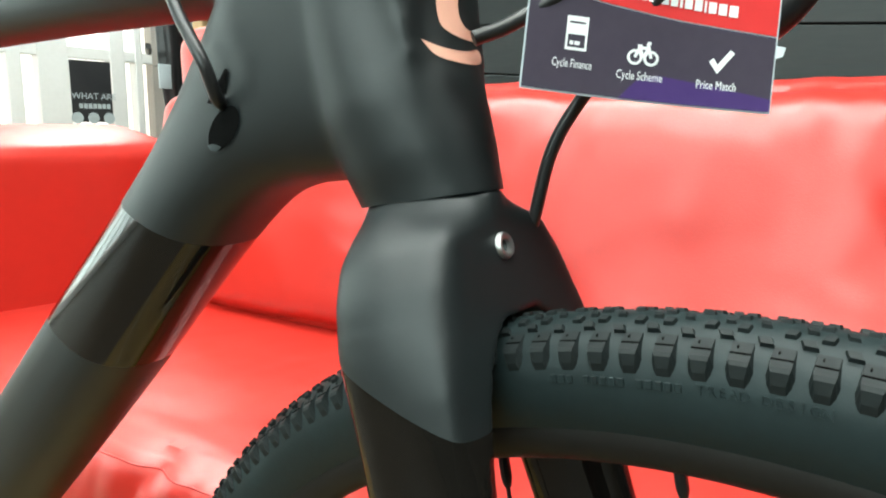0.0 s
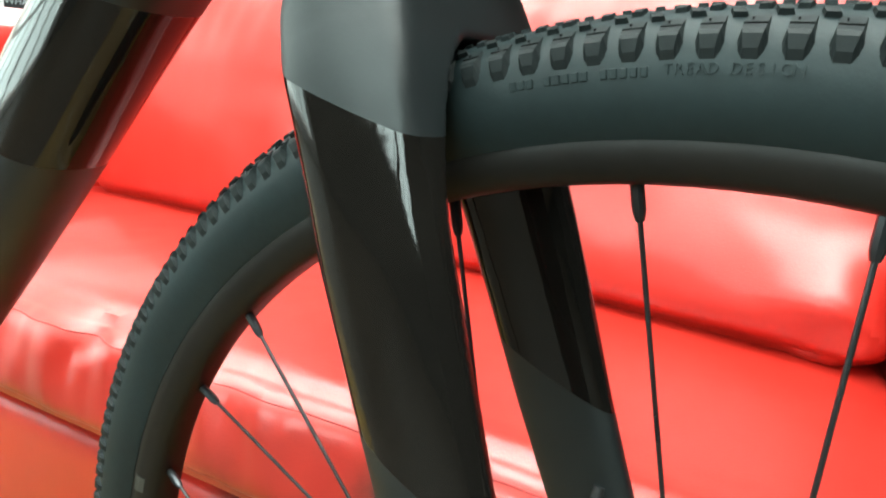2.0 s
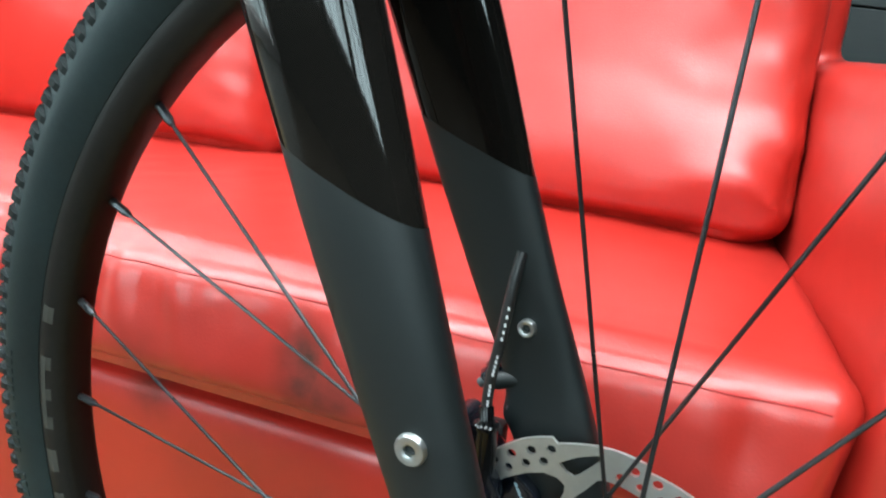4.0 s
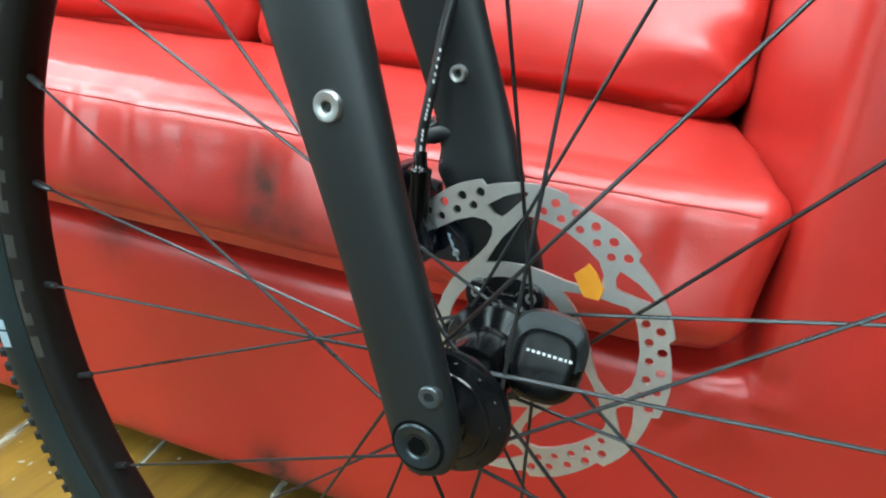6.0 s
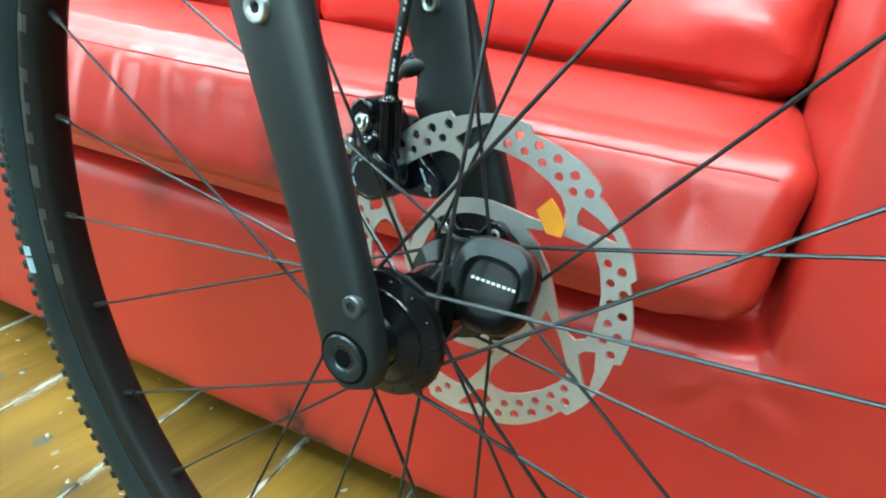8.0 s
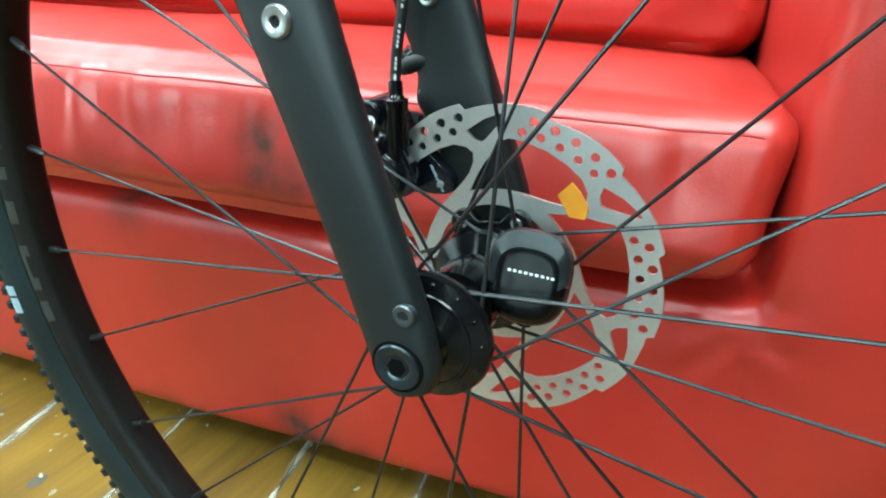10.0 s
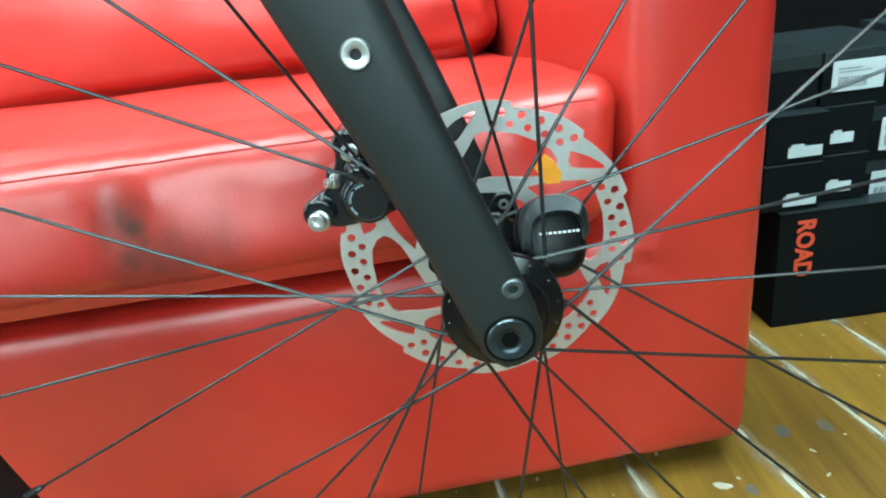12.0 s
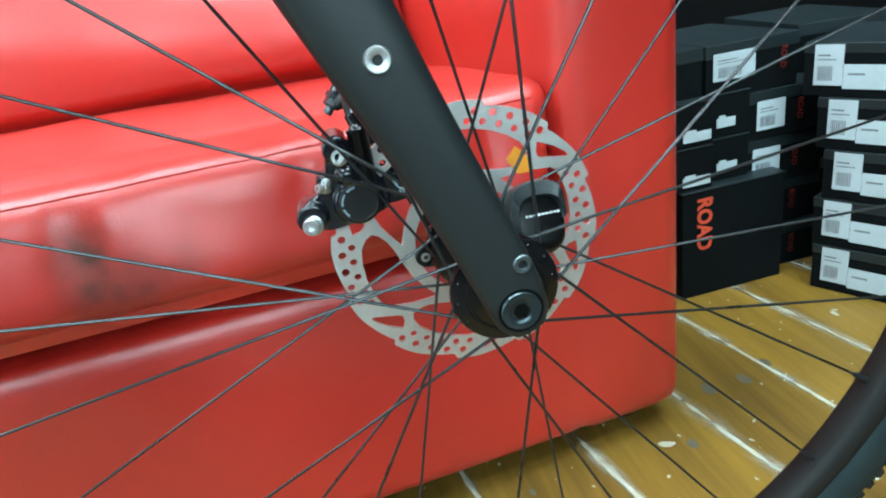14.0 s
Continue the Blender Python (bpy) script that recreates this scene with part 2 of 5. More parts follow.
def thing(name, m=None, label="", category="", group="", kind=""):
    ob = new(name)
    ob.empty_display_size = 0.05
    ob.matrix_world = m or Matrix()
    return tagged(ob, label, category, group, kind)


def box(bm, lo, hi, bevel=0.0, m=None, seg=2):
    c = [(a + b) / 2 for a, b in zip(lo, hi)]
    s = [abs(b - a) for a, b in zip(lo, hi)]
    r = bmesh.ops.create_cube(bm, size=1, matrix=Matrix.Translation(c) @ Matrix.Diagonal((*s, 1)))
    vs = r["verts"]
    if bevel:
        es = list({e for v in vs for e in v.link_edges})
        q = bmesh.ops.bevel(bm, geom=es, offset=bevel, segments=seg, profile=0.5, affect="EDGES")
        vs = list({v for f in q["faces"] for v in f.verts} | {v for v in vs if v.is_valid})
    if m:
        bmesh.ops.transform(bm, matrix=m, verts=vs)
    return vs


def basis(d):
    d = Vector(d).normalized()
    u = d.cross(Vector((0, 0, 1)))
    u = d.cross(Vector((0, 1, 0))) if u.length < 1e-3 else u
    u.normalize()
    return d, u, d.cross(u)


def ring_loft(bm, rings, cap=True, close=False):
    """Skins a list of rings of points, all of one length."""
    vr = [[bm.verts.new(p) for p in r] for r in rings]
    pairs = list(zip(vr, vr[1:])) + ([(vr[-1], vr[0])] if close else [])
    for a, b in pairs:
        k = len(a)
        for i in range(k):
            bm.faces.new((a[i], a[(i + 1) % k], b[(i + 1) % k], b[i]))
    if cap and not close:
        bm.faces.new(vr[0][::-1])
        bm.faces.new(vr[-1])
    return vr


def tube(bm, pts, radii, k=12, cap=True):
    pts = [Vector(p) for p in pts]
    radii = radii if isinstance(radii, (list, tuple)) else [radii] * len(pts)
    rings = []
    d, u, v = basis(pts[1] - pts[0])
    for i, p in enumerate(pts):
        d = ((pts[min(i + 1, len(pts) - 1)] - pts[max(i - 1, 0)])).normalized()
        u = (u - d * u.dot(d)).normalized()
        v = d.cross(u)
        rings.append([p + (u * math.cos(2 * math.pi * j / k) + v * math.sin(2 * math.pi * j / k)) * radii[i] for j in range(k)])
    return ring_loft(bm, rings, cap)


def curve_pts(ctrl, n=8):
    """Points of a smooth line through the control points."""
    c = [Vector(p) for p in ctrl]
    c = [2 * c[0] - c[1]] + c + [2 * c[-1] - c[-2]]
    out = []
    for i in range(1, len(c) - 2):
        for j in range(n):
            t = j / n
            a, b, d, e = c[i - 1], c[i], c[i + 1], c[i + 2]
            out.append(0.5 * (2 * b + (d - a) * t + (2 * a - 5 * b + 4 * d - e) * t * t + (3 * b - a - 3 * d + e) * t**3))
    return out + [c[-2]]


def lathe(bm, profile, k=32, m=None):
    """Turns (radius, y) pairs about the y axis."""
    rings = [[Vector((r * math.cos(2 * math.pi * j / k), y, r * math.sin(2 * math.pi * j / k))) for j in range(k)] for r, y in profile]
    vr = ring_loft(bm, rings, True)
    vs = [v for r in vr for v in r]
    if m:
        bmesh.ops.transform(bm, matrix=m, verts=vs)
    return vs


def outline_mesh(splines, depth, material, bevel=0.0, res=12):
    """A flat plate from closed outlines in its x-y plane; inner outlines become holes."""
    cu = bpy.data.curves.new("outline", "CURVE")
    cu.dimensions, cu.fill_mode, cu.extrude, cu.bevel_depth, cu.bevel_resolution = "2D", "BOTH", depth / 2, bevel, 1
    for pts in splines:
        sp = cu.splines.new("POLY")
        sp.points.add(len(pts) - 1)
        for q, (x, y) in zip(sp.points, pts):
            q.co = (x, y, 0, 1)
        sp.use_cyclic_u = True
    ob = bpy.data.objects.new("outline", cu)
    me = bpy.data.meshes.new_from_object(ob)
    bpy.data.objects.remove(ob)
    me.materials.clear()
    me.materials.append(material)
    return me


def text_mesh(words, size, depth, material, align="CENTER", wide=1.0, bold=0.0):
    cu = bpy.data.curves.new("words", "FONT")
    cu.body, cu.size, cu.extrude, cu.align_x, cu.align_y = words, size, depth / 2, align, "CENTER"
    cu.resolution_u, cu.offset = 3, bold * size
    ob = bpy.data.objects.new("words", cu)
    me = bpy.data.meshes.new_from_object(ob)
    bpy.data.objects.remove(ob)
    me.transform(Matrix.Diagonal((wide, 1, 1, 1)))
    me.materials.clear()
    me.materials.append(material)
    return me


def circle(r, n=20, cx=0.0, cy=0.0):
    return [(cx + r * math.cos(2 * math.pi * i / n), cy + r * math.sin(2 * math.pi * i / n)) for i in range(n)]


FACE = Matrix.Rotation(radians(90), 4, "X")  # plate's x-y plane to x-z, its front to -y


# ---------------------------------------------------------------- bicycle
AXLE = Vector((0, 0, 0.348))
bike = thing("bicycle", Matrix.Translation(AXLE), "matte black gravel bicycle standing on the wooden floor before the sofa", "bicycle")
UP = Vector((math.cos(radians(109.5)), 0, math.sin(radians(109.5))))
FW = Vector((math.sin(radians(109.5)), 0, -math.cos(radians(109.5))))


def fork_point(s, d, y):
    """s along the fork from the axle, d ahead of the leg's line, y across."""
    return UP * s + FW * d + Vector((0, y, 0))


def build_wheel():
    rn, bead = 0.2934, 0.3075
    # rim: a deep box section turned round the axle
    side = [(bead - 0.0008, 0.0139), (0.3020, 0.0135), (0.2976, 0.0117), (0.2948, 0.0092), (rn, 0.0066)]
    prof = [(bead - 0.004, -0.0110), (bead - 0.004, 0.0110), (bead + 0.0006, 0.0132)] + side + [(r, -y) for r, y in reversed(side)] + [(bead + 0.0006, -0.0132)]
    k = 160
    bm = bmesh.new()
    ring_loft(bm, [[Vector((r * math.cos(2 * math.pi * j / k), y, r * math.sin(2 * math.pi * j / k))) for r, y in prof] for j in range(k)], close=True)
    wheel = part("front_wheel", bm, M["rim"], bike, "black alloy rim laced with black spokes")
    # tyre casing
    bm = bmesh.new()
    half, rc, n = 0.0188, 0.3245, 18
    wall = [(0.3070, 0.0141), (0.3092, 0.0153), (0.3125, 0.0167), (0.3165, 0.0180), (0.3205, 0.0186)]
    arch = [(rc + 0.0185 * math.sin(math.pi * i / n), half * math.cos(math.pi * i / n)) for i in range(n + 1)]
    prof = wall + arch + [(r, -y) for r, y in reversed(wall)]
    ring_loft(bm, [[Vector((r * math.cos(2 * math.pi * j / k), y, r * math.sin(2 * math.pi * j / k))) for r, y in prof] for j in range(k)], close=True)
    tyre = part("tyre", bm, M["rubber"], wheel, "knobbly black gravel tyre")
    # small knobs across the crown, joined
    bm = bmesh.new()
    def knob(th, a, along, across, high, taper=0.8, skew=0.0):
        rr, y = rc + 0.0180 * math.sin(a), half * 0.98 * math.cos(a)
        t = Vector((-math.sin(th), 0, math.cos(th)))
        rad = Vector((math.cos(th), 0, math.sin(th)))
        nv = rad * math.sin(a) + Vector((0, math.cos(a), 0))
        sv = rad * math.cos(a) - Vector((0, math.sin(a), 0))
        c = rad * rr + Vector((0, y, 0))
        ring = lambda h, f: [c + nv * h + t * (ex * along * f + ey * skew * along) + sv * ey * across * f for ex, ey in ((-1, -1), (1, -1), (1, 1), (-1, 1))]
        ring_loft(bm, [ring(-0.001, 1.15), ring(high, taper)])
    count = 204
    st = math.pi / count
    for i in range(count):
        th = 2 * st * i + radians(0.4)
        odd = i % 2
        for side in (1, -1):
            mir = lambda deg: radians(90 - side * deg)
            t0 = th + (st if side > 0 else 0)
            knob(t0 + st * 0.95, mir(33 if odd else 36), 0.0020, 0.0014, 0.0019, 0.82, 0.25 * side)
            knob(t0 + st * (0.15 if odd else -0.15), mir(23), 0.0016, 0.0014, 0.0017, 0.82, -0.2 * side)
            knob(t0 + st * (1.0 if odd else 1.2), mir(13), 0.0015, 0.0013, 0.0015, 0.82, 0.2 * side)
        knob(th + st * 0.4, radians(90 + (3 if odd else -3)), 0.0017, 0.0013, 0.0015, 0.84)
    tread = part("tread", bm, M["tread"], wheel, "low square tread knobs", smooth=False)
    tagged(tread, kind="stuff")
    # shoulder blocks: square on top, running down the side wall as a wedge
    def block(side):
        b = bmesh.new()
        rows = [(0.3368, 0.0112, 0.0030), (0.3390, 0.0119, 0.0028), (0.3354, 0.0182, 0.0027), (0.3342, 0.0190, 0.0024), (0.3306, 0.0191, 0.0018)]
        foot = [(0.3345, 0.0112, 0.0044), (0.3332, 0.0119, 0.0044), (0.3300, 0.0162, 0.0042), (0.3285, 0.0174, 0.0034), (0.3270, 0.0182, 0.0020)]
        up = [[b.verts.new((r, side * y, e * w)) for e in (-1, 1)] for r, y, w in rows]
        dn = [[b.verts.new((r, side * y, e * w)) for e in (-1, 1)] for r, y, w in foot]
        for a, c, p, q in zip(up, up[1:], dn, dn[1:]):
            b.faces.new((a[0], a[1], c[1], c[0]))
            b.faces.new((a[0], c[0], q[0], p[0]))
            b.faces.new((a[1], p[1], q[1], c[1]))
        b.faces.new((up[0][0], dn[0][0], dn[0][1], up[0][1]))
        b.faces.new((up[-1][0], up[-1][1], dn[-1][1], dn[-1][0]))
        return b
    near_block = mesh_of(block(-1), M["tread"], False)
    # sipes are thin black slabs that stand for the shade in cuts
    sb = bmesh.new()
    for lo, hi in (((0.3350, -0.0160, -0.0028), (0.3371, -0.0155, 0.0028)), ((0.3362, -0.0141, 0.0009), (0.3384, -0.0122, 0.0013))):
        box(sb, lo, hi)
    cut_mesh = mesh_of(sb, M["dark"], False)
    rest = bmesh.new()
    for i in range(count):
        ob = part("tread_block", near_block, None, wheel)
        ob.rotation_euler = (0, -(2 * st * i + radians(0.4)), 0)
        cut = part("sipe", cut_mesh, None, wheel)
        cut.rotation_euler = ob.rotation_euler
        one = block(1)
        bmesh.ops.transform(one, matrix=Matrix.Rotation(-(2 * st * (i + 0.5) + radians(0.4)), 4, "Y"), verts=one.verts)
        tmp = bpy.data.meshes.new("far_block")
        one.to_mesh(tmp)
        one.free()
        rest.from_mesh(tmp)
        bpy.data.meshes.remove(tmp)
    tagged(part("far_shoulder_blocks", rest, M["tread"], wheel, "blocks along the tyre's other shoulder", smooth=False), kind="stuff")
    # hub
    bm = bmesh.new()
    lathe(bm, [(0.0085, -0.0500), (0.0105, -0.0498), (0.0125, -0.044), (0.0150, -0.0425), (0.0215, -0.0400), (0.0270, -0.0378), (0.0278, -0.0355), (0.0270, -0.0325),
               (0.0190, -0.0285), (0.0150, -0.022), (0.0138, -0.010), (0.0138, 0.006), (0.0160, 0.012), (0.0245, 0.0165), (0.0255, 0.019), (0.0245, 0.0215),
               (0.0200, 0.025), (0.0195, 0.0345), (0.0105, 0.0385), (0.0095, 0.0495)], 40)
    part("hub", bm, M["hub"], wheel, "glossy black alloy hub")
    bm = bmesh.new()
    lathe(bm, [(0.0185, -0.0402), (0.0192, -0.0412), (0.0205, -0.0410), (0.0210, -0.0400)], 48)
    part("hub_seal", bm, M["hub"], wheel, "polished ring on the hub")
    for i in range(14):
        a = radians(6 + i * 360 / 14)
        bm = bmesh.new()
        lathe(bm, [(0.0011, 0.0008), (0.0012, 0.0002), (0.0007, -0.0004)], 10, Matrix.Translation((0.0242 * math.cos(a), -0.0388, 0.0242 * math.sin(a))))
        part("spoke_head", bm, M["hub"], wheel)
    # spokes and nipples
    for kk in range(28):
        th = radians(136.7 + kk * 360 / 28)
        near, sign = kk % 2 == 0, (-1 if kk % 4 < 2 else 1)
        y = -0.0345 if near else 0.019
        y0 = -0.0015 if near else 0.0015
        nip = Vector((rn * math.cos(th), y0, rn * math.sin(th)))
        # the hub end: tangent to a circle of radius 0.0205 about the axle
        c = -Vector((nip.x, 0, nip.z)).normalized()
        ang = math.asin(0.0205 / rn) * (-sign)
        c = Matrix.Rotation(-ang, 3, "Y") @ c
        reach = math.sqrt(rn**2 - 0.0205**2)
        end = Vector((nip.x, 0, nip.z)) + c * reach
        end.y = y
        nipend = nip.lerp(end, 0.012 / (end - nip).length)
        bm = bmesh.new()
        tube(bm, [nipend.lerp(nip, 0.5), nipend.lerp(end, 0.94), end], [0.00088, 0.00088, 0.0011], 8)
        bmesh.ops.create_uvsphere(bm, u_segments=8, v_segments=5, radius=0.0019, matrix=Matrix.Translation(end))
        part("spoke", bm, M["spoke"], wheel)
        bm = bmesh.new()
        out = (nip - end).normalized()
        tube(bm, [nip + out * 0.004, nip - out * 0.001, nip - out * 0.009, nip - out * 0.0105, nip - out * 0.0125], [0.0024, 0.0022, 0.0022, 0.0019, 0.0014], 8)
        part("nipple", bm, M["spoke"], wheel)
    return wheel


wheel = build_wheel()


def build_rotor():
    outer = []
    for i in range(12):
        a1 = 46.8 + i * 30
        for j in range(9):
            f = j / 8
            r = 0.0770 + 0.0030 * min(1, (1 - f) * 1.5)
            outer.append((r * math.cos(radians(a1 + 0.6 + f * 28.6)), r * math.sin(radians(a1 + 0.6 + f * 28.6))))
    splines = [outer, circle(0.0318, 60)]
    pol = lambda r, a: (r * math.cos(radians(a)), r * math.sin(radians(a)))
    for i in range(6):
        # the big window between two swept arms, and the three-cornered one where each arm meets the ring
        c = 45 + 60 * i
        splines.append([pol(r / 1000, c + q) for r, q in ((62.9, 9), (63.6, 17), (64.2, 27), (64.5, 37), (64.3, 43.5), (62.8, 46.5), (57, 50.5), (51.7, 56), (46, 61.5), (42, 66), (39.6, 69.5), (39.0, 63), (39.2, 55), (39.9, 40), (41.2, 26), (44.0, 13.5), (48.0, 5.6), (53.0, 1.5), (57, 0.6), (60.4, 3.4))])
        splines.append([pol(r / 1000, c + q) for r, q in ((67.8, 1.4), (69.6, -2), (72.0, -6), (75.0, -12.5), (75.3, -14.4), (74.2, -14.8), (68, -10.6), (63, -6.2), (61.6, -4.0), (63.4, -0.8))])
        for q in (3.5, 11, 19, 27, 35):
            splines.append(circle(0.0023, 12, *pol(0.0741, c + q)))
        for q in (7.5, 15, 23, 31, 38.5):
            splines.append(circle(0.0021, 12, *pol(0.0684, c + q)))
    me = outline_mesh(splines, 0.0018, M["steel"])
    ob = part("brake_rotor", me, None, bike, "brushed steel disc brake rotor")
    ob.matrix_local = Matrix.Translation((0, 0.0367, 0)) @ FACE
    for i in range(6):
        a = radians(9 + 60 * i)
        bm = bmesh.new()
        lathe(bm, [(0.0030, 0.0015), (0.0031, -0.0012), (0.0026, -0.0022), (0.0014, -0.0022), (0.0012, -0.0008)], 16)
        b = part("rotor_bolt", bm, M["zinc"], ob)
        b.matrix_local = FACE.inverted() @ Matrix.Translation((0.0278 * math.cos(a), -0.0040, 0.0278 * math.sin(a)))
    # a black mount with six lobes, one under each bolt
    lobes = []
    for i in range(144):
        t = 2 * math.pi * i / 144
        k = max(0.0, math.cos(6 * (t - radians(9)))) ** 0.6
        lobes.append(((0.0245 + 0.0085 * k) * math.cos(t), (0.0245 + 0.0085 * k) * math.sin(t)))
    b = part("rotor_carrier", outline_mesh([lobes], 0.0045, M["hub"], 0.0006), None, ob, "glossy black rotor mount with six lobes")
    b.location = (0, 0, 0.0028)
    bm = bmesh.new()
    lathe(bm, [(0.0235, -0.004), (0.0230, -0.0075), (0.0200, -0.0090), (0.0180, -0.0140)], 40)
    b = part("carrier_neck", bm, M["hub"], ob)
    b.matrix_local = FACE.inverted()
    bm = bmesh.new()
    a = radians(50)
    c = Vector((0.0535 * math.cos(a), -0.002, 0.0535 * math.sin(a)))
    vs = [[c + Vector((x, yy - 0.10 * max(0.0, z), z)) for x, z in ((-0.0010, -0.0078), (0.0062, -0.0078), (0.0072, -0.0024), (0.0030, 0.0046), (-0.0012, 0.0086), (-0.0032, 0.0062), (-0.0072, 0.0016))] for yy in (-0.0007, 0.0007)]
    ring_loft(bm, vs)
    part("paint_marker", bm, M["orange"], ob, "bent orange transport tab").matrix_local = FACE.inverted()
    return ob


rotor = build_rotor()


def superarc(th, p):
    c, s = math.cos(th), math.sin(th)
    return math.copysign(abs(c) ** p, c), abs(s) ** p


def half_fork(side):
    """Rings of one half of the fork, from the crown's top down to the dropout."""
    # s, d front, d rear, y inner, y outer, inner bulge, power
    crown = [
        (0.3940, 0.0172, -0.0392, -0.004, 0.0225, 0.0, 1.0),
        (0.3900, 0.0172, -0.0385, -0.004, 0.0275, 0.0, 1.0),
        (0.3830, 0.0168, -0.0372, -0.004, 0.0360, 0.0, 0.9),
        (0.3740, 0.0160, -0.0366, -0.004, 0.0438, 0.0, 0.8),
        (0.3620, 0.0160, -0.0370, -0.004, 0.0500, 0.0, 0.72),
        (0.3445, 0.0162, -0.0380, -0.004, 0.0534, 0.0, 0.70),
    ]
    leg = [
        (0.3520, 0.0161, -0.0375, 0.0030, 0.0522, 0.0008, 0.70),
        (0.3455, 0.0162, -0.0380, 0.0080, 0.0533, 0.0008, 0.70),
        (0.3400, 0.0166, -0.0378, 0.0170, 0.0540, 0.0010, 0.70),
        (0.3330, 0.0168, -0.0372, 0.0228, 0.0546, 0.0010, 0.72),
        (0.3200, 0.0168, -0.0362, 0.0285, 0.0555, 0.0020, 0.76),
        (0.2870, 0.0162, -0.0334, 0.0362, 0.0578, 0.0025, 0.84),
        (0.2420, 0.0158, -0.0312, 0.0392, 0.0590, 0.0030, 0.86),
        (0.2000, 0.0148, -0.0292, 0.0416, 0.0594, 0.0030, 0.86),
        (0.1450, 0.0140, -0.0245, 0.0440, 0.0598, 0.0030, 0.82),
        (0.0880, 0.0140, -0.0185, 0.0470, 0.0608, 0.0030, 0.74),
        (0.0350, 0.0155, -0.0148, 0.0485, 0.0615, 0.0020, 0.62),
        (0.0100, 0.0155, -0.0140, 0.0490, 0.0618, 0.0010, 0.55),
        (-0.0060, 0.0138, -0.0133, 0.0492, 0.0618, 0.0008, 0.55),
        (-0.0138, 0.0085, -0.0085, 0.0494, 0.0616, 0.0005, 0.6),
    ]
    if side > 0:
        # the far leg carries the brake: broader towards its foot, with a flat pad behind
        leg[8:] = [
            (0.1450, 0.0152, -0.0245, 0.0440, 0.0598, 0.0030, 0.82),
            (0.1120, 0.0168, -0.0208, 0.0450, 0.0602, 0.0030, 0.78),
            (0.0960, 0.0174, -0.0212, 0.0445, 0.0606, 0.0028, 0.72),
            (0.0860, 0.0176, -0.0256, 0.0436, 0.0608, 0.0024, 0.62),
            (0.0760, 0.0178, -0.0226, 0.0434, 0.0610, 0.0022, 0.60),
            (0.0560, 0.0182, -0.0204, 0.0440, 0.0612, 0.0022, 0.60),
            (0.0350, 0.0186, -0.0205, 0.0455, 0.0615, 0.0020, 0.60),
            (0.0100, 0.0176, -0.0180, 0.0480, 0.0618, 0.0010, 0.55),
            (-0.0060, 0.0150, -0.0145, 0.0492, 0.0618, 0.0008, 0.55),
            (-0.0138, 0.0085, -0.0085, 0.0494, 0.0616, 0.0005, 0.6),
        ]
    lofts = []
    for part_rows in (crown, leg):
        part_rows = np.array(part_rows)
        f = np.linspace(0, len(part_rows) - 1, 8 * len(part_rows))
        a = np.stack([np.interp(f, np.arange(len(part_rows)), c) for c in part_rows.T], 1)
        for _ in range(4):
            b = a.copy()
            b[1:-1] = (a[:-2] + 2 * a[1:-1] + a[2:]) / 4
            a = b
        lofts.append([fork_ring(*row, side) for row in a])
    return lofts


def fork_ring(s, df, dr, yi, yo, ib, p, side):
    """One ring of the fork: a moulded crown above that thins into an oval leg."""
    c, a = (df + dr) / 2, (df - dr) / 2
    w = max(0.0, min(1.0, (s - 0.275) / 0.07))
    w = w * w * (3 - 2 * w) if yi > 0.001 else 1.0
    mid = yi + (yo - yi) * 0.38
    # crown: a flat front between soft ridges, bulging sides, a rounded back
    yr = float(np.interp(s, (0.30, 0.329, 0.345, 0.362, 0.380, 0.394), (0.0500, 0.0485, 0.0440, 0.0380, 0.0280, 0.0110)))
    yr = min(yr, yo * 0.93)
    ctrl = [(df, -0.01), (df, 0.0), (df, yr * 0.6), (df - 0.0004, yr * 0.97), (df - 0.0045, yr + (yo - yr) * 0.45), (c + 0.004, yo), (dr + 0.011, yo * 0.965), (dr + 0.0025, yo * 0.72), (dr, yo * 0.36), (dr, 0.0), (dr, -0.01)]
    full = [(q.x, q.y) for q in curve_pts([(x, y, 0) for x, y in ctrl], 10)]
    clip = [q for q in full if q[1] >= yi - 1e-6]
    length = np.concatenate([[0], np.cumsum([math.dist(q, r) for q, r in zip(clip, clip[1:])])])
    at = np.linspace(0, length[-1], 33)
    cxs, cys = np.interp(at, length, [q[0] for q in clip]), np.interp(at, length, [q[1] for q in clip])
    # the top of the crown is a round seat for the head tube, cut aslant
    e = max(0.0, min(1.0, (s - 0.374) / 0.018))
    e = e * e * (3 - 2 * e)
    ring = []
    def put(x, y):
        ring.append(fork_point(s - 0.148 * (x + 0.0111) * e, x, side * y))
    for j in range(33):
        th = math.pi * j / 32
        cx, sy = superarc(th, p)
        bx, by = c + a * cx, mid + (yo - mid) * sy
        kx, ky = c + a * math.cos(th), yi + (yo - yi) * math.sin(th)
        x, y = float(cxs[j]) * (1 - e) + kx * e, float(cys[j]) * (1 - e) + ky * e
        put(x * w + bx * (1 - w), y * w + by * (1 - w))
    x0, x1 = float(cxs[-1]), float(cxs[0])
    for j in range(1, 14):
        t = j / 14
        cx, sy = superarc(math.pi + math.pi * t, p)
        bx, by = c + a * cx, mid - (mid - yi) * sy
        put((x0 + (x1 - x0) * t) * w + bx * (1 - w), yi * w + by * (1 - w))
    return ring


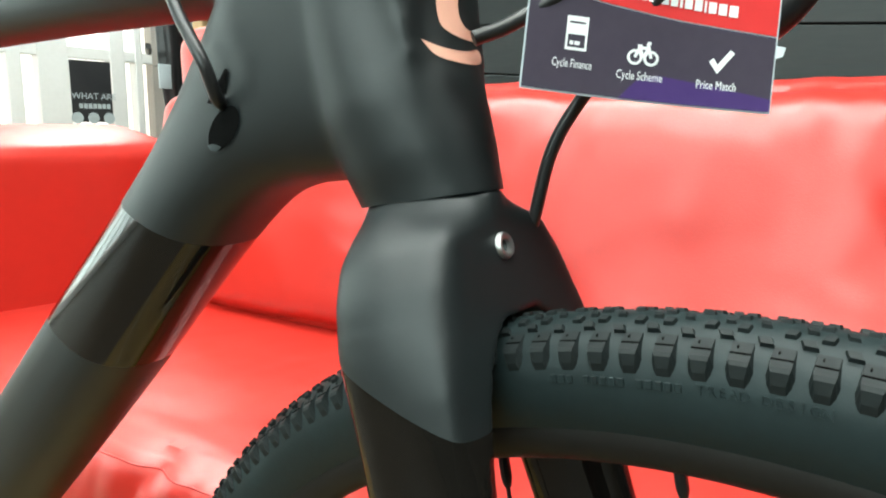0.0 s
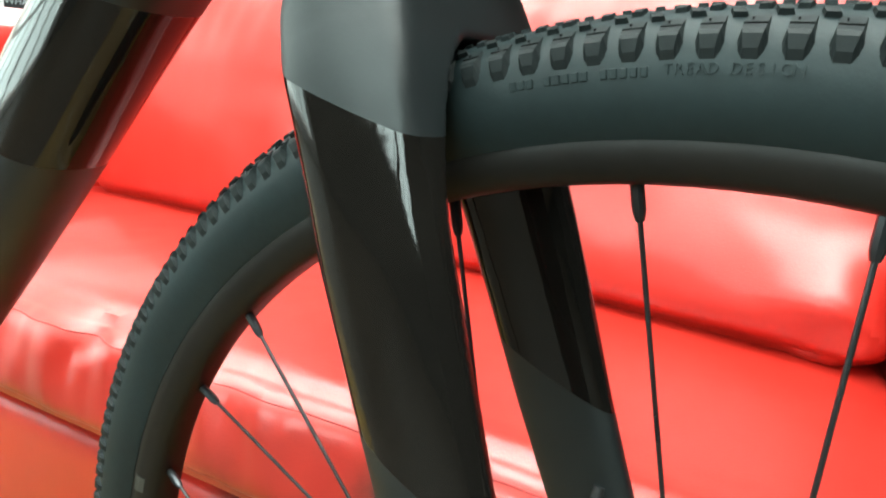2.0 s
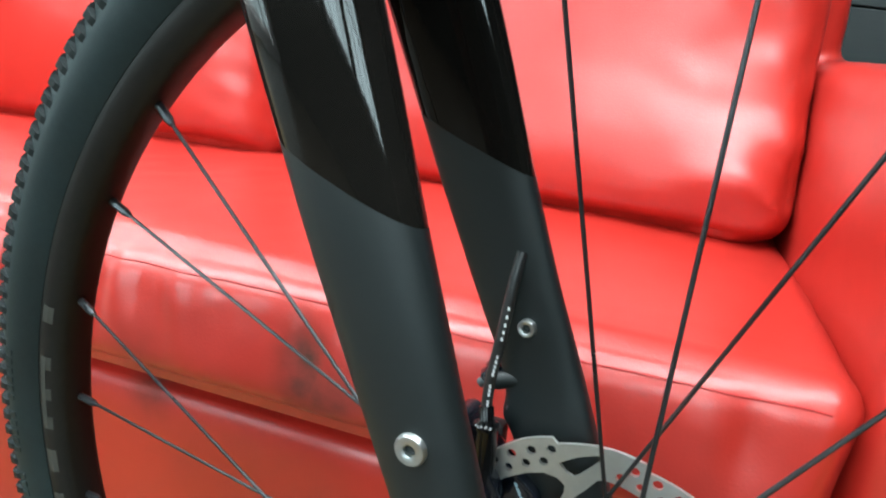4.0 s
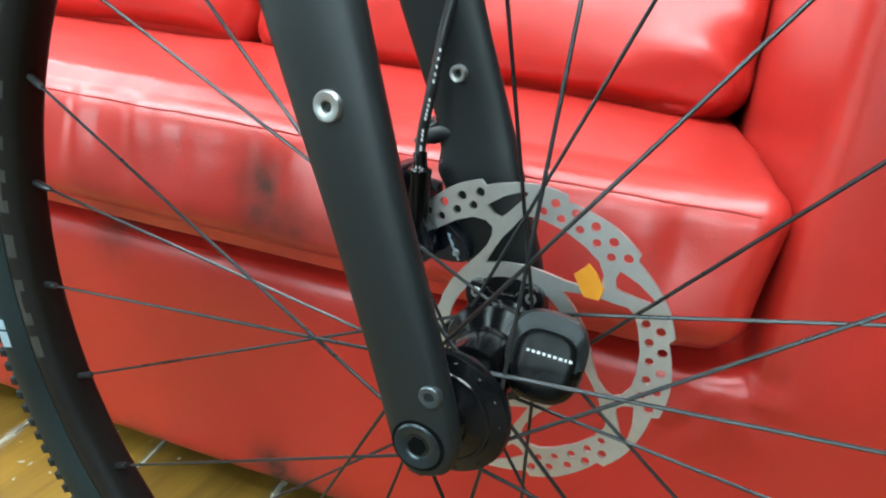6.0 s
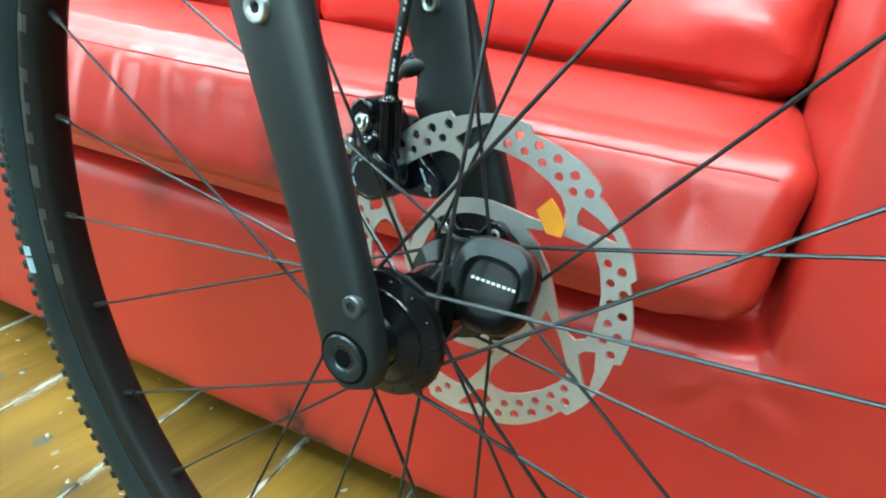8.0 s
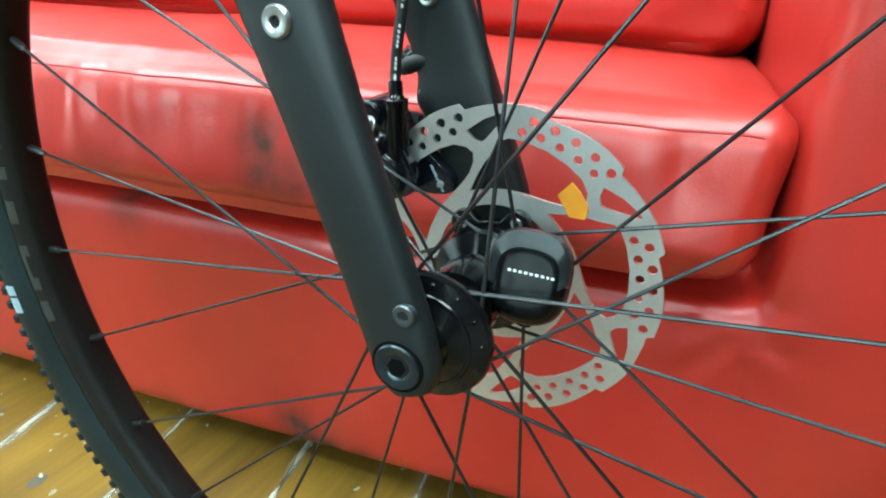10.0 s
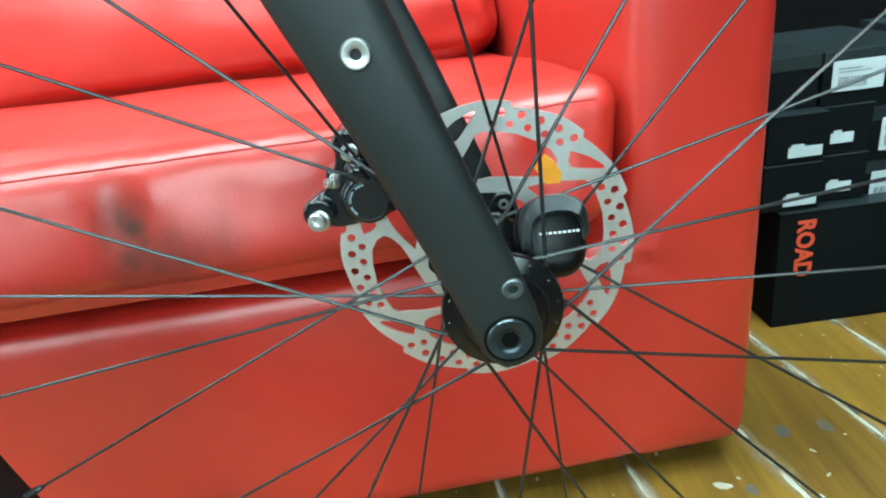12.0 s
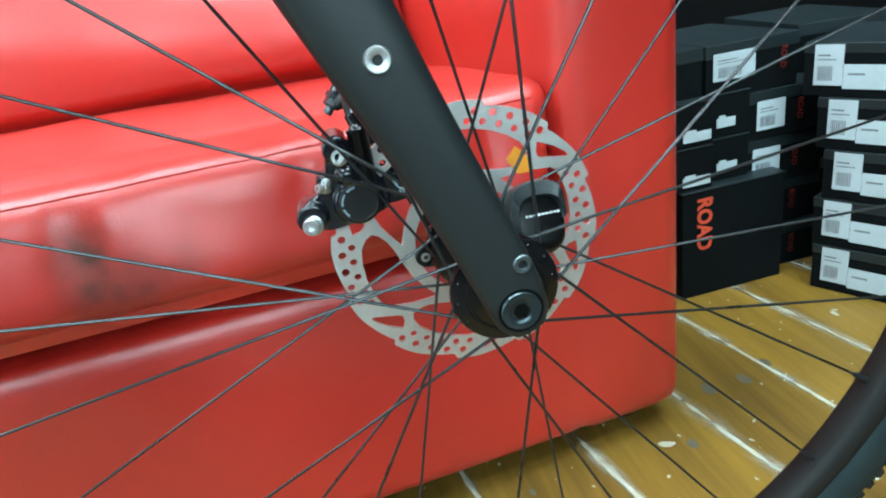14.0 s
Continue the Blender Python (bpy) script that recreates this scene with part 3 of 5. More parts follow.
def moulded(bm, voxel, rounds):
    """Welds overlapping closed shapes into one smooth skin."""
    raw = new("raw", mesh_of(bm, M["matte"]))
    mod = raw.modifiers.new("weld", "REMESH")
    mod.mode, mod.voxel_size = "VOXEL", voxel
    sm = raw.modifiers.new("soften", "SMOOTH")
    sm.factor, sm.iterations = 0.5, rounds
    me = bpy.data.meshes.new_from_object(raw.evaluated_get(bpy.context.evaluated_depsgraph_get()))
    bpy.data.objects.remove(raw)
    out = bmesh.new()
    out.from_mesh(me)
    bpy.data.meshes.remove(me)
    return out


def build_fork():
    bm = bmesh.new()
    for side in (-1, 1):
        for rings in half_fork(side):
            ring_loft(bm, rings)
    bm = moulded(bm, 0.0015, 6)
    # matte and glossy zones, parted by slanting lines
    def cut(p, nrm):
        bmesh.ops.bisect_plane(bm, geom=bm.verts[:] + bm.edges[:] + bm.faces[:], plane_co=p, plane_no=nrm, dist=1e-5)
    up_co, up_no = Vector((-0.0925, 0, 0.3015)), Vector((0.26, 0, 1)).normalized()
    lo_co, lo_no = Vector((-0.055, 0, 0.189)), Vector((0.38, 0, 1)).normalized()
    cut(up_co, up_no), cut(lo_co, lo_no)
    for f in bm.faces:
        c = f.calc_center_median()
        if (c - up_co).dot(up_no) < 0 < (c - lo_co).dot(lo_no):
            f.material_index = 1
    fork = part("fork", bm, [M["matte"], M["gloss"]], bike, "matte black carbon fork with glossy black band")
    def boss(at, axis, r=0.0052, name="mount_bolt", mat="zinc", hex_r=0.0021, h=0.002, sunk=0.0028):
        b = bmesh.new()
        lathe(b, [(r, 0.002), (r, -h * 0.5), (r * 0.88, -h), (hex_r * 1.35, -h), (hex_r, -h * 0.8), (hex_r, sunk)], 24)
        ob = part(name, b, M[mat], fork)
        d, u, v = basis(axis)
        ob.matrix_local = Matrix.Translation(at) @ Matrix((u, -d, v)).transposed().to_4x4()
        # black plug that stands for the shade down the socket
        b = bmesh.new()
        lathe(b, [(hex_r * 0.8, 0.0005), (hex_r * 0.8, -h * 0.45)], 6)
        part("hex_socket", b, M["dark"], fork, smooth=False).matrix_local = ob.matrix_local
        return ob
    boss(Vector((-0.0452, -0.0600, 0.119)), (0.02, -1, 0.03), 0.0056)
    boss(Vector((-0.0440, 0.0432, 0.1212)), (0, -1, 0.05), 0.0042)
    boss(Vector((0.0028, -0.0612, 0.0226)), (0, -1, 0), 0.0044, mat="dull", h=0.0012)
    boss(fork_point(0.3690, 0.0158, -0.002), FW, 0.0050, hex_r=0.0026)
    # axle head in the near dropout
    b = bmesh.new()
    lathe(b, [(0.0096, 0.004), (0.0096, -0.0006), (0.0090, -0.0013), (0.0068, -0.0014), (0.0050, -0.0004), (0.0040, 0.0004), (0.0038, 0.006)], 32)
    ax = part("thru_axle", b, M["axle"], bike, "dark grey thru axle with hex socket")
    ax.location = (0, -0.0616, 0)
    # socket's shade as a black hex plate
    b = bmesh.new()
    lathe(b, [(0.0040, 0.0), (0.0040, -0.0007)], 6)
    part("hex_socket", b, M["dark"], ax, smooth=False)
    # black ring in place of a recess, for the shade in it
    b = bmesh.new()
    lathe(b, [(0.0108, 0.0035), (0.0108, -0.0002), (0.0096, -0.0002), (0.0096, 0.0035)], 32)
    part("axle_recess", b, M["dark"], ax, "black ring for the shaded gap round the axle head")
    return fork


fork = build_fork()


def oval(c, u, v, a, b, k=28, p=1.0):
    out = []
    for j in range(k):
        t = 2 * math.pi * j / k
        x, y = math.cos(t), math.sin(t)
        out.append(c + u * a * math.copysign(abs(x) ** p, x) + v * b * math.copysign(abs(y) ** p, y))
    return out


def build_frame():
    Yv = Vector((0, 1, 0))
    bm = bmesh.new()
    rings = []
    for s, d, a, b in ((0.3850, -0.0111, 0.0286, 0.0225), (0.3950, -0.0111, 0.0290, 0.0235), (0.4080, -0.0118, 0.0302, 0.0275), (0.43, -0.0130, 0.0312, 0.0315), (0.46, -0.0138, 0.0315, 0.0312), (0.50, -0.0143, 0.0312, 0.029), (0.56, -0.015, 0.031, 0.027)):
        rings.append(oval(fork_point(s, d, 0), FW, Yv, a, b, 40, 0.95))
    ring_loft(bm, rings)
    # the down tube grows out of the head tube by a deep gusset: lower and upper edge, half width
    side = [((-0.128, 0.735), (-0.153, 0.866), 0.026), ((-0.160, 0.7220), (-0.199, 0.857), 0.0285), ((-0.186, 0.7190), (-0.233, 0.824), 0.0300), ((-0.209, 0.7155), (-0.260, 0.786), 0.0305),
            ((-0.234, 0.7060), (-0.286, 0.753), 0.0305), ((-0.261, 0.6860), (-0.314, 0.724), 0.0305), ((-0.305, 0.6450), (-0.365, 0.681), 0.0310),
            ((-0.3710, 0.5800), (-0.439, 0.621), 0.0315), ((-0.497, 0.4620), (-0.577, 0.504), 0.0320), ((-0.648, 0.3255), (-0.727, 0.367), 0.0320)]
    lo = curve_pts([(p[0][0], 0, p[0][1] - AXLE.z) for p in side], 6)
    hi = curve_pts([(p[1][0], 0, p[1][1] - AXLE.z) for p in side], 6)
    wid = np.interp(np.linspace(0, len(side) - 1, len(lo)), np.arange(len(side)), [p[2] for p in side])
    ring_loft(bm, [oval((a + b) / 2, (b - a).normalized(), Yv, (b - a).length / 2, w, 40, 0.80) for a, b, w in zip(lo, hi, wid)])
    # top tube
    pts = curve_pts([(-0.17, 0, 0.472), (-0.24, 0, 0.474), (-0.32, 0, 0.473), (-0.45, 0, 0.472), (-0.68, 0, 0.468)], 5)
    rings = []
    for i, p in enumerate(pts):
        d = (pts[min(i + 1, len(pts) - 1)] - pts[max(i - 1, 0)]).normalized()
        f = i / (len(pts) - 1)
        rings.append(oval(p, d.cross(Yv), Yv, 0.033 - 0.003 * min(1, f * 2), 0.026, 28, 0.85))
    ring_loft(bm, rings)
    # weld the three tubes into one moulded skin, then cut the head tube off at its seat
    bm = moulded(bm, 0.0024, 14)
    seat, axis = fork_point(0.3934, -0.0111, 0), (UP + FW * 0.148).normalized()
    bmesh.ops.bisect_plane(bm, geom=bm.verts[:] + bm.edges[:] + bm.faces[:], plane_co=seat, plane_no=axis, dist=1e-6)
    gone = []
    for f in bm.faces:
        c = f.calc_center_median()
        if (c - seat).dot(axis) < 0 and c.dot(FW) > -0.060:
            gone.append(f)
    bmesh.ops.delete(bm, geom=gone, context="FACES")
    bmesh.ops.holes_fill(bm, edges=[e for e in bm.edges if e.is_boundary])
    for co, no in BAND:
        bmesh.ops.bisect_plane(bm, geom=bm.verts[:] + bm.edges[:] + bm.faces[:], plane_co=co, plane_no=no, dist=1e-6)
    for f in bm.faces:
        c = f.calc_center_median()
        if (c - BAND[0][0]).dot(BAND[0][1]) < 0 < (c - BAND[1][0]).dot(BAND[1][1]):
            f.material_index = 1
    fr = part("frame", bm, [M["matte"], M["gloss"]], bike, "matte black moulded frame with a glossy black band")
    bm = bmesh.new()
    ring_loft(bm, [oval(fork_point(q, -0.0111, 0), (FW - UP * 0.148).normalized(), Yv, 0.0268, 0.0205, 40) for q in (0.3915, 0.3990)])
    part("lower_headset", bm, M["plastic"], bike)
    return fr


BAND = ((Vector((-0.300, 0, 0.3436)), Vector((0.28, 0, 0.96)).normalized()), (Vector((-0.400, 0, 0.2634)), Vector((0.27, 0, 0.963)).normalized()))
head = build_frame()

# ---------------------------------------------------------------- sofa
SOFA = Matrix.Translation((0, 0.197, 0)) @ Matrix.Rotation(math.atan(0.11), 4, "Z")
sofa = thing("sofa", SOFA, "red leather three-seat sofa with stained front, behind the bicycle", "sofa")


def cushion(bm, lo, hi, r, n=(24, 14, 14), puff=(0, 0, 0), wrinkle=0.004, wscale=7.0, seed=0.0):
    """A rounded block with puffed faces and soft folds."""
    nx, ny, nz = n
    c = [(a + b) / 2 for a, b in zip(lo, hi)]
    h = [(b - a) / 2 for a, b in zip(lo, hi)]
    grid = {}
    def vert(i, j, k):
        if (i, j, k) not in grid:
            u = [2 * i / nx - 1, 2 * j / ny - 1, 2 * k / nz - 1]
            p = [u[q] * h[q] for q in range(3)]
            q = [max(-h[w] + r, min(h[w] - r, p[w])) for w in range(3)]
            d = Vector([p[w] - q[w] for w in range(3)])
            inner = Vector(q)
            p = inner + (d.normalized() * r if d.length > 1e-9 else d)
            for w in range(3):
                o = [z for z in range(3) if z != w]
                p[w] += math.copysign(puff[w] * (1 - u[o[0]] ** 4) * (1 - u[o[1]] ** 4), u[w]) * (abs(u[w]) ** 3)
            p = p + Vector(c)
            if wrinkle:
                s = Vector((seed, seed * 0.7, seed * 1.3))
                f = noise.noise(p * wscale + s) + 0.5 * noise.noise(p * wscale * 2.7 + s)
                nrm = (p - Vector(c)).normalized()
                p = p + nrm * f * wrinkle
            grid[(i, j, k)] = bm.verts.new(p)
        return grid[(i, j, k)]
    def quad(a, b, c_, d):
        bm.faces.new([vert(*a), vert(*b), vert(*c_), vert(*d)])
    for i in range(nx):
        for j in range(ny):
            for k in (0, nz):
                quad((i, j, k), (i + 1, j, k), (i + 1, j + 1, k), (i, j + 1, k))
    for i in range(nx):
        for k in range(nz):
            for j in (0, ny):
                quad((i, j, k), (i + 1, j, k), (i + 1, j, k + 1), (i, j, k + 1))
    for j in range(ny):
        for k in range(nz):
            for i in (0, nx):
                quad((i, j, k), (i, j + 1, k), (i, j + 1, k + 1), (i, j, k + 1))


def build_sofa():
    xr, xl = 0.116, -1.31
    # one long seat with a dimple in its front edge
    bm = bmesh.new()
    cushion(bm, (xl - 0.012, -0.010, 0.0), (xr + 0.014, 0.56, 0.118), 0.026, (440, 34, 30), (0.002, 0.017, 0.006), 0.0034, 9, 3.1)
    for v in bm.verts:
        # the lower front edge is tucked in less than the upper one
        if v.co.y < 0.06 and v.co.z < 0.06:
            k = min(1.0, (0.06 - v.co.z) / 0.03) * max(0.0, min(1.0, (xr - 0.005 - v.co.x) / 0.05))
            v.co.y += (min(v.co.y, -0.016 + 0.5 * max(0.0, 0.024 - v.co.z)) - v.co.y) * k * min(1.0, (0.06 - v.co.y) / 0.03)
        # the end by the arm slants in towards the bottom
        v.co.x -= 0.014 * min(1.0, max(0.0, (v.co.x - xr + 0.06) / 0.06)) * max(0.0, 1 - v.co.z / 0.11)
        # the front leans back towards the top
        v.co.y += 0.015 * max(0.0, 1 - max(0.0, v.co.y) / 0.09) * (min(1.0, max(0.0, v.co.z) / 0.105) - 0.12)
        f = max(0.0, 1 - abs(v.co.y + 0.004) / 0.05)
        d = math.exp(-(((v.co.x + 0.60) / 0.016) ** 2 + ((v.co.z - 0.098) / 0.016) ** 2))
        v.co.y += 0.012 * d * f
        # gathers under the stitched edge
        g = noise.noise(Vector((v.co.x * 34, 0.3, v.co.z * 6))) + 0.25 * noise.noise(Vector((v.co.x * 60, 2.3, v.co.z * 9)))
        v.co.y += (0.0040 + 0.0055 * math.exp(-((v.co.x + 0.42) / 0.22) ** 2)) * g * f * max(0.0, 1 - abs(v.co.z - 0.075) / 0.06)
        if v.co.y > 0.05:
            v.co.z += 0.004 * noise.noise(Vector((v.co.x * 5, v.co.y * 5, 4.0)))
    seat = part("seat_cushion", bm, M["leather_stained"], sofa, "stitched red leather seat with grey stains on its front")
    seat.matrix_local = Matrix.Translation((0, 0, 0.284)) @ Matrix.Rotation(radians(-3.4), 4, "X")
    # raised stitched seam along the front edge
    bm = bmesh.new()
    pts = [(xl + 0.01 + (xr - xl - 0.02) * i / 160, -0.0095 + 0.0016 * noise.noise(Vector((i * 0.4, 0, 0))) + (0.010 * math.exp(-((xl + 0.01 + (xr - xl - 0.02) * i / 160 + 0.60) / 0.016) ** 2)), 0.101 + 0.001 * noise.noise(Vector((i * 0.25, 5, 0)))) for i in range(161)]
    bpy.context.view_layer.update()
    line = []
    for x, y, z in pts:
        hit, place, _, _ = seat.ray_cast(Vector((x, -0.2, z)), Vector((0, 1, 0)))
        line.append(place + Vector((0, 0.0004, 0)) if hit else Vector((x, y, z)))
    tube(bm, line, 0.0011, 8)
    part("piping", bm, M["seam"], seat)
    w = (xr - xl) / 2
    for i in range(2):
        b = xr - 0.006 - w * i
        bm = bmesh.new()
        cushion(bm, (b - w + (0.050 if i else 0.008), 0.0, 0.0), (b + (0.0 if i else 0.016), 0.21, 0.441), 0.060 if i else 0.044, (60, 22, 46), (0.0, 0.040, 0.010), 0.006, 5, 5 + i * 2.3)
        for v in bm.verts:
            # folds that run from the lower corners and along the top edge
            ex = min(abs(v.co.x - b), abs(v.co.x - (b - w)))
            k = math.exp(-ex / 0.09)
            v.co.y -= 0.010 * k * noise.noise(Vector((v.co.x * 16 + v.co.z * 9, i, v.co.z * 22)))
            t = math.exp(-abs(v.co.z - 0.426) / 0.07)
            v.co.y -= 0.010 * t * noise.noise(Vector((v.co.x * 30 - v.co.z * 10, 3.3 + i, v.co.z * 6)))
            v.co.z += 0.006 * t * noise.noise(Vector((v.co.x * 9, 1.3, 0)))
            if i == 0:
                # the corner by the arm sags forward over the seat and is pinched there
                k = min(1.0, max(0.0, (v.co.x + 0.35) / 0.42))
                v.co.y -= 0.085 * k * math.exp(-((v.co.z - 0.03) / 0.13) ** 2) * max(0.0, 1 - max(0.0, v.co.y) / 0.16)
                r = math.hypot(v.co.x - b, v.co.z - 0.03)
                v.co.y += 0.010 * math.sin(5 * math.atan2(v.co.z - 0.03, b - v.co.x + 0.001) + 20 * r) * math.exp(-((r - 0.07) / 0.05) ** 2)
        ob = part("back_cushion", bm, M["leather"], sofa)
        ob.matrix_local = Matrix.Translation((0, 0.464, 0.370)) @ Matrix.Rotation(radians(-9), 4, "X")
    # base, arms and back are covered as one body
    bm = bmesh.new()
    cushion(bm, (xl - 0.05, 0.003, 0.026), (xr + 0.03, 0.62, 0.268), 0.018, (70, 8, 14), (0, 0.002, 0), wrinkle=0.002, wscale=4)
    box(bm, (xl, 0.060, 0.20), (xr, 0.60, 0.30))
    cushion(bm, (xl - 0.05, 0.60, 0.06), (xr + 0.05, 0.84, 0.73), 0.05, (40, 10, 20), wrinkle=0.004)
    for lo, hi in (((xr + 0.013, 0.002, 0.026), (xr + 0.137, 0.84, 0.585)), ((xl - 0.30, 0.002, 0.026), (xl, 0.84, 0.675))):
        cushion(bm, lo, hi, 0.018, (14, 44, 34), (0.004, 0.003, 0.006), 0.0022, 6)
        x0 = xr if lo[0] >= xr - 0.01 else xl - 0.03
        box(bm, (x0 - 0.02, 0.0045, 0.05), (x0 + 0.05, 0.10, 0.24))
    bm = moulded(bm, 0.0075, 5)
    for v in bm.verts:
        # pinched leather where the panel, the seat and the arm meet
        if v.co.x < xl and v.co.z > 0.5 and v.co.y < 0.66:
            # the far arm's padded top swells towards its outer side
            v.co.z += 0.040 * min(1.0, (v.co.z - 0.5) / 0.17) * math.sin(min(1.0, (xl - v.co.x) / 0.22) * math.pi / 2) * min(1.0, (0.66 - v.co.y) / 0.08)
        for x0, sg in ((xr - 0.004, 1), (xl + 0.004, -1)):
            dx, dz = v.co.x - x0, v.co.z - 0.250
            r = math.hypot(dx, dz)
            if v.co.y < 0.03 and r < 0.09:
                th = math.atan2(dz, dx * sg)
                v.co.y -= 0.0022 * math.sin(th * 7 + 9 * r) * math.exp(-((r - 0.022) / 0.022) ** 2)
    part("body", bm, M["leather_stained"], sofa, "red leather base and arms with a dark smear")
    bm = bmesh.new()
    cushion(bm, (-1.292, 0.60, 0.690), (-1.03, 0.74, 0.925), 0.045, (24, 14, 16), (0, 0.015, 0.008), 0.005, 8, 2.2)
    part("headrest", bm, M["leather"], sofa, "padded red leather headrest on the back")
    for x, y in ((xr + 0.09, 0.06), (xl - 0.09, 0.06), (xr + 0.09, 0.76), (xl - 0.09, 0.76)):
        bm = bmesh.new()
        tube(bm, [(x, y, 0.002), (x, y, 0.040)], [0.02, 0.026], 16)
        part("foot", bm, M["plastic"], sofa, "black plastic foot")


build_sofa()

# ---------------------------------------------------------------- room
FLOOR = 0.002
DENTS = ((0.3055, 0.2679, 0.0095), (0.3522, 0.2704, 0.0090), (0.3937, 0.2884, 0.0080), (0.2391, 0.1920, 0.0070), (-0.4645, 0.0368, 0.0085), (-0.3818, 0.0154, 0.0090), (-0.6035, 0.0652, 0.0060))


def plain(name, lo, hi, mat, label):
    bm = bmesh.new()
    box(bm, lo, hi)
    return tagged(part(name, bm, M[mat], None, smooth=False), label, name.split("_")[0], kind="structure")


def build_room():
    # unseen floor, made darker than the boards to cut bounce and reflections
    plain("floor_south", (-4.4, -3.2, -0.1), (2.0, -0.34, 0.0), "dimmed_floor", "unseen brown floor, darkened to weaken light bounced from it")
    fl = plain("floor", (-4.4, -0.34, -0.1), (2.0, 3.0, -0.006), "filler", "worn orange-brown wooden board floor with pale filled gaps")
    plain("ceiling", (-4.4, -3.2, 2.7), (2.0, 3.0, 2.8), "ceiling", "plain grey ceiling")
    # unseen south wall; its three tall windows are added to light sofa and bicycle
    x0 = -4.5
    south = None
    for a, b in (*ADDED_WINDOWS, (2.1, 2.1)):
        bm = bmesh.new()
        box(bm, (x0, -3.3, -0.1), (a, -3.2, 2.8))
        if b > a:
            box(bm, (a, -3.3, -0.1), (b, -3.2, SILL))
            box(bm, (a, -3.3, HEAD), (b, -3.2, 2.8))
        ob = part("wall_south" if south is None else "pier", bm, M["black_wall"], south, smooth=False)
        if south is None:
            south = tagged(ob, "dark unseen shop wall with three added windows", "wall", kind="structure")
        x0 = b
    for n, (a, b) in enumerate(ADDED_WINDOWS):
        bm = bmesh.new()
        # the thin inner bars break up the added windows' reflections
        for lo, hi in (((a, -3.27, SILL), (a + 0.05, -3.21, HEAD)), ((b - 0.05, -3.27, SILL), (b, -3.21, HEAD)), ((a + 0.05, -3.268, SILL), (b - 0.05, -3.212, SILL + 0.06)), ((a + 0.05, -3.268, HEAD - 0.06), (b - 0.05, -3.212, HEAD)), ((a + 0.05, -3.266, 1.88), (b - 0.05, -3.214, 1.92)), ((a + 0.30, -3.264, SILL + 0.06), (a + 0.34, -3.216, HEAD - 0.06)), ((a + 0.86, -3.264, SILL + 0.06), (a + 0.92, -3.216, HEAD - 0.06))):
            box(bm, lo, hi)
        tagged(part("window_%d" % (n + 1), bm, M["white"], None, smooth=False), "white frame of an unseen window, added as a light source", "window", kind="structure")
        area("window_light", Matrix.Translation(((a + b) / 2, -3.31, (SILL + HEAD) / 2)) @ Matrix.Rotation(radians(90), 4, "X"), b - a - 0.1, HEAD - SILL - 0.1, ADDED_WINDOW_WATTS * (b - a), (0.70, 0.95, 1.0))
    # glowing sheet that fills the added openings
    bm = bmesh.new()
    box(bm, (-4.5, -3.46, 0.0), (2.1, -3.44, 2.75))
    tagged(part("backdrop", bm, M["daylight"], None, smooth=False), "glowing sheet behind the added south windows", "backdrop", kind="structure")
    plain("wall_east", (2.0, -3.2, -0.1), (2.1, 3.1, 2.8), "black_wall", "black painted wall behind the boxes")
    # slat wall behind the sofa
    wall = plain("wall_north", (-2.05, 1.235, -0.1), (2.0, 1.36, 2.8), "black_wall", "dark grey slat panel wall behind the sofa")
    SLAT, z = 0.115, 0.015
    while z < 2.65:
        bm = bmesh.new()
        top = min(z + SLAT - 0.003, 2.69)
        prof = [(1.234, z + 0.006), (1.222, z), (1.2205, z + 0.002), (1.2205, top - 0.002), (1.222, top), (1.234, top - 0.006)]
        ring_loft(bm, [[Vector((x, y, max(0.0, zz - 0.06 * (x + 0.23)))) for y, zz in prof] for x in (-2.05, 0.32)])
        part("slat", bm, M["slat"], wall, smooth=False)
        z += SLAT
    # the shop's glazed front, far off on the west side
    west = plain("wall_west", (-4.5, -3.2, -0.1), (-4.4, 3.1, 0.12), "white", "white framed glazed shop front in bright daylight")
    plain("wall_northwest", (-4.4, 3.0, -0.1), (-2.05, 3.1, 2.8), "slat", "dark wall in the back of the shop")
    bm = bmesh.new()
    box(bm, (-4.62, -3.2, 0.0), (-4.60, 3.1, 2.75))
    tagged(part("backdrop", bm, M["daylight"], None, smooth=False), "bright overexposed street outside the shop front", "backdrop", kind="structure")
    # lamp added behind the posts to throw extra daylight on crown and frame
    area("front_light", Matrix.Translation((-4.55, -1.7, 1.42)) @ Matrix.Rotation(radians(-90), 4, "Y"), 2.4, 2.9, FRONT_WATTS, (0.62, 0.94, 1.0))
    # the three narrow posts below y 0 are added to break up reflections
    for y0, y1 in ((-3.2, -2.9), (-2.42, -2.36), (-1.9, -1.8), (-1.38, -1.32), (-0.9, -0.8), (-0.42, -0.36), (0.1, 0.2), (1.18, 1.30), (1.50, 1.58), (1.67, 1.85), (2.11, 2.21), (2.28, 2.33), (2.9, 3.1)):
        bm = bmesh.new()
        box(bm, (-4.49, y0, 0.12), (-4.40, y1, 2.7), 0.006)
        part("window_post", bm, M["white"], west, smooth=False)
    bm = bmesh.new()
    box(bm, (-4.488, 2.40, 0.12), (-4.404, 2.90, 2.7))
    part("pier", bm, M["plaster"], west, "plain grey-brown pier", smooth=False)
    for z0, z1 in ((0.10, 0.16), (1.08, 1.15), (1.95, 2.05), (2.6, 2.7)):
        bm = bmesh.new()
        box(bm, (-4.482, -3.2, z0), (-4.408, 3.0, z1), 0.006)
        part("window_rail", bm, M["white"], west, smooth=False)
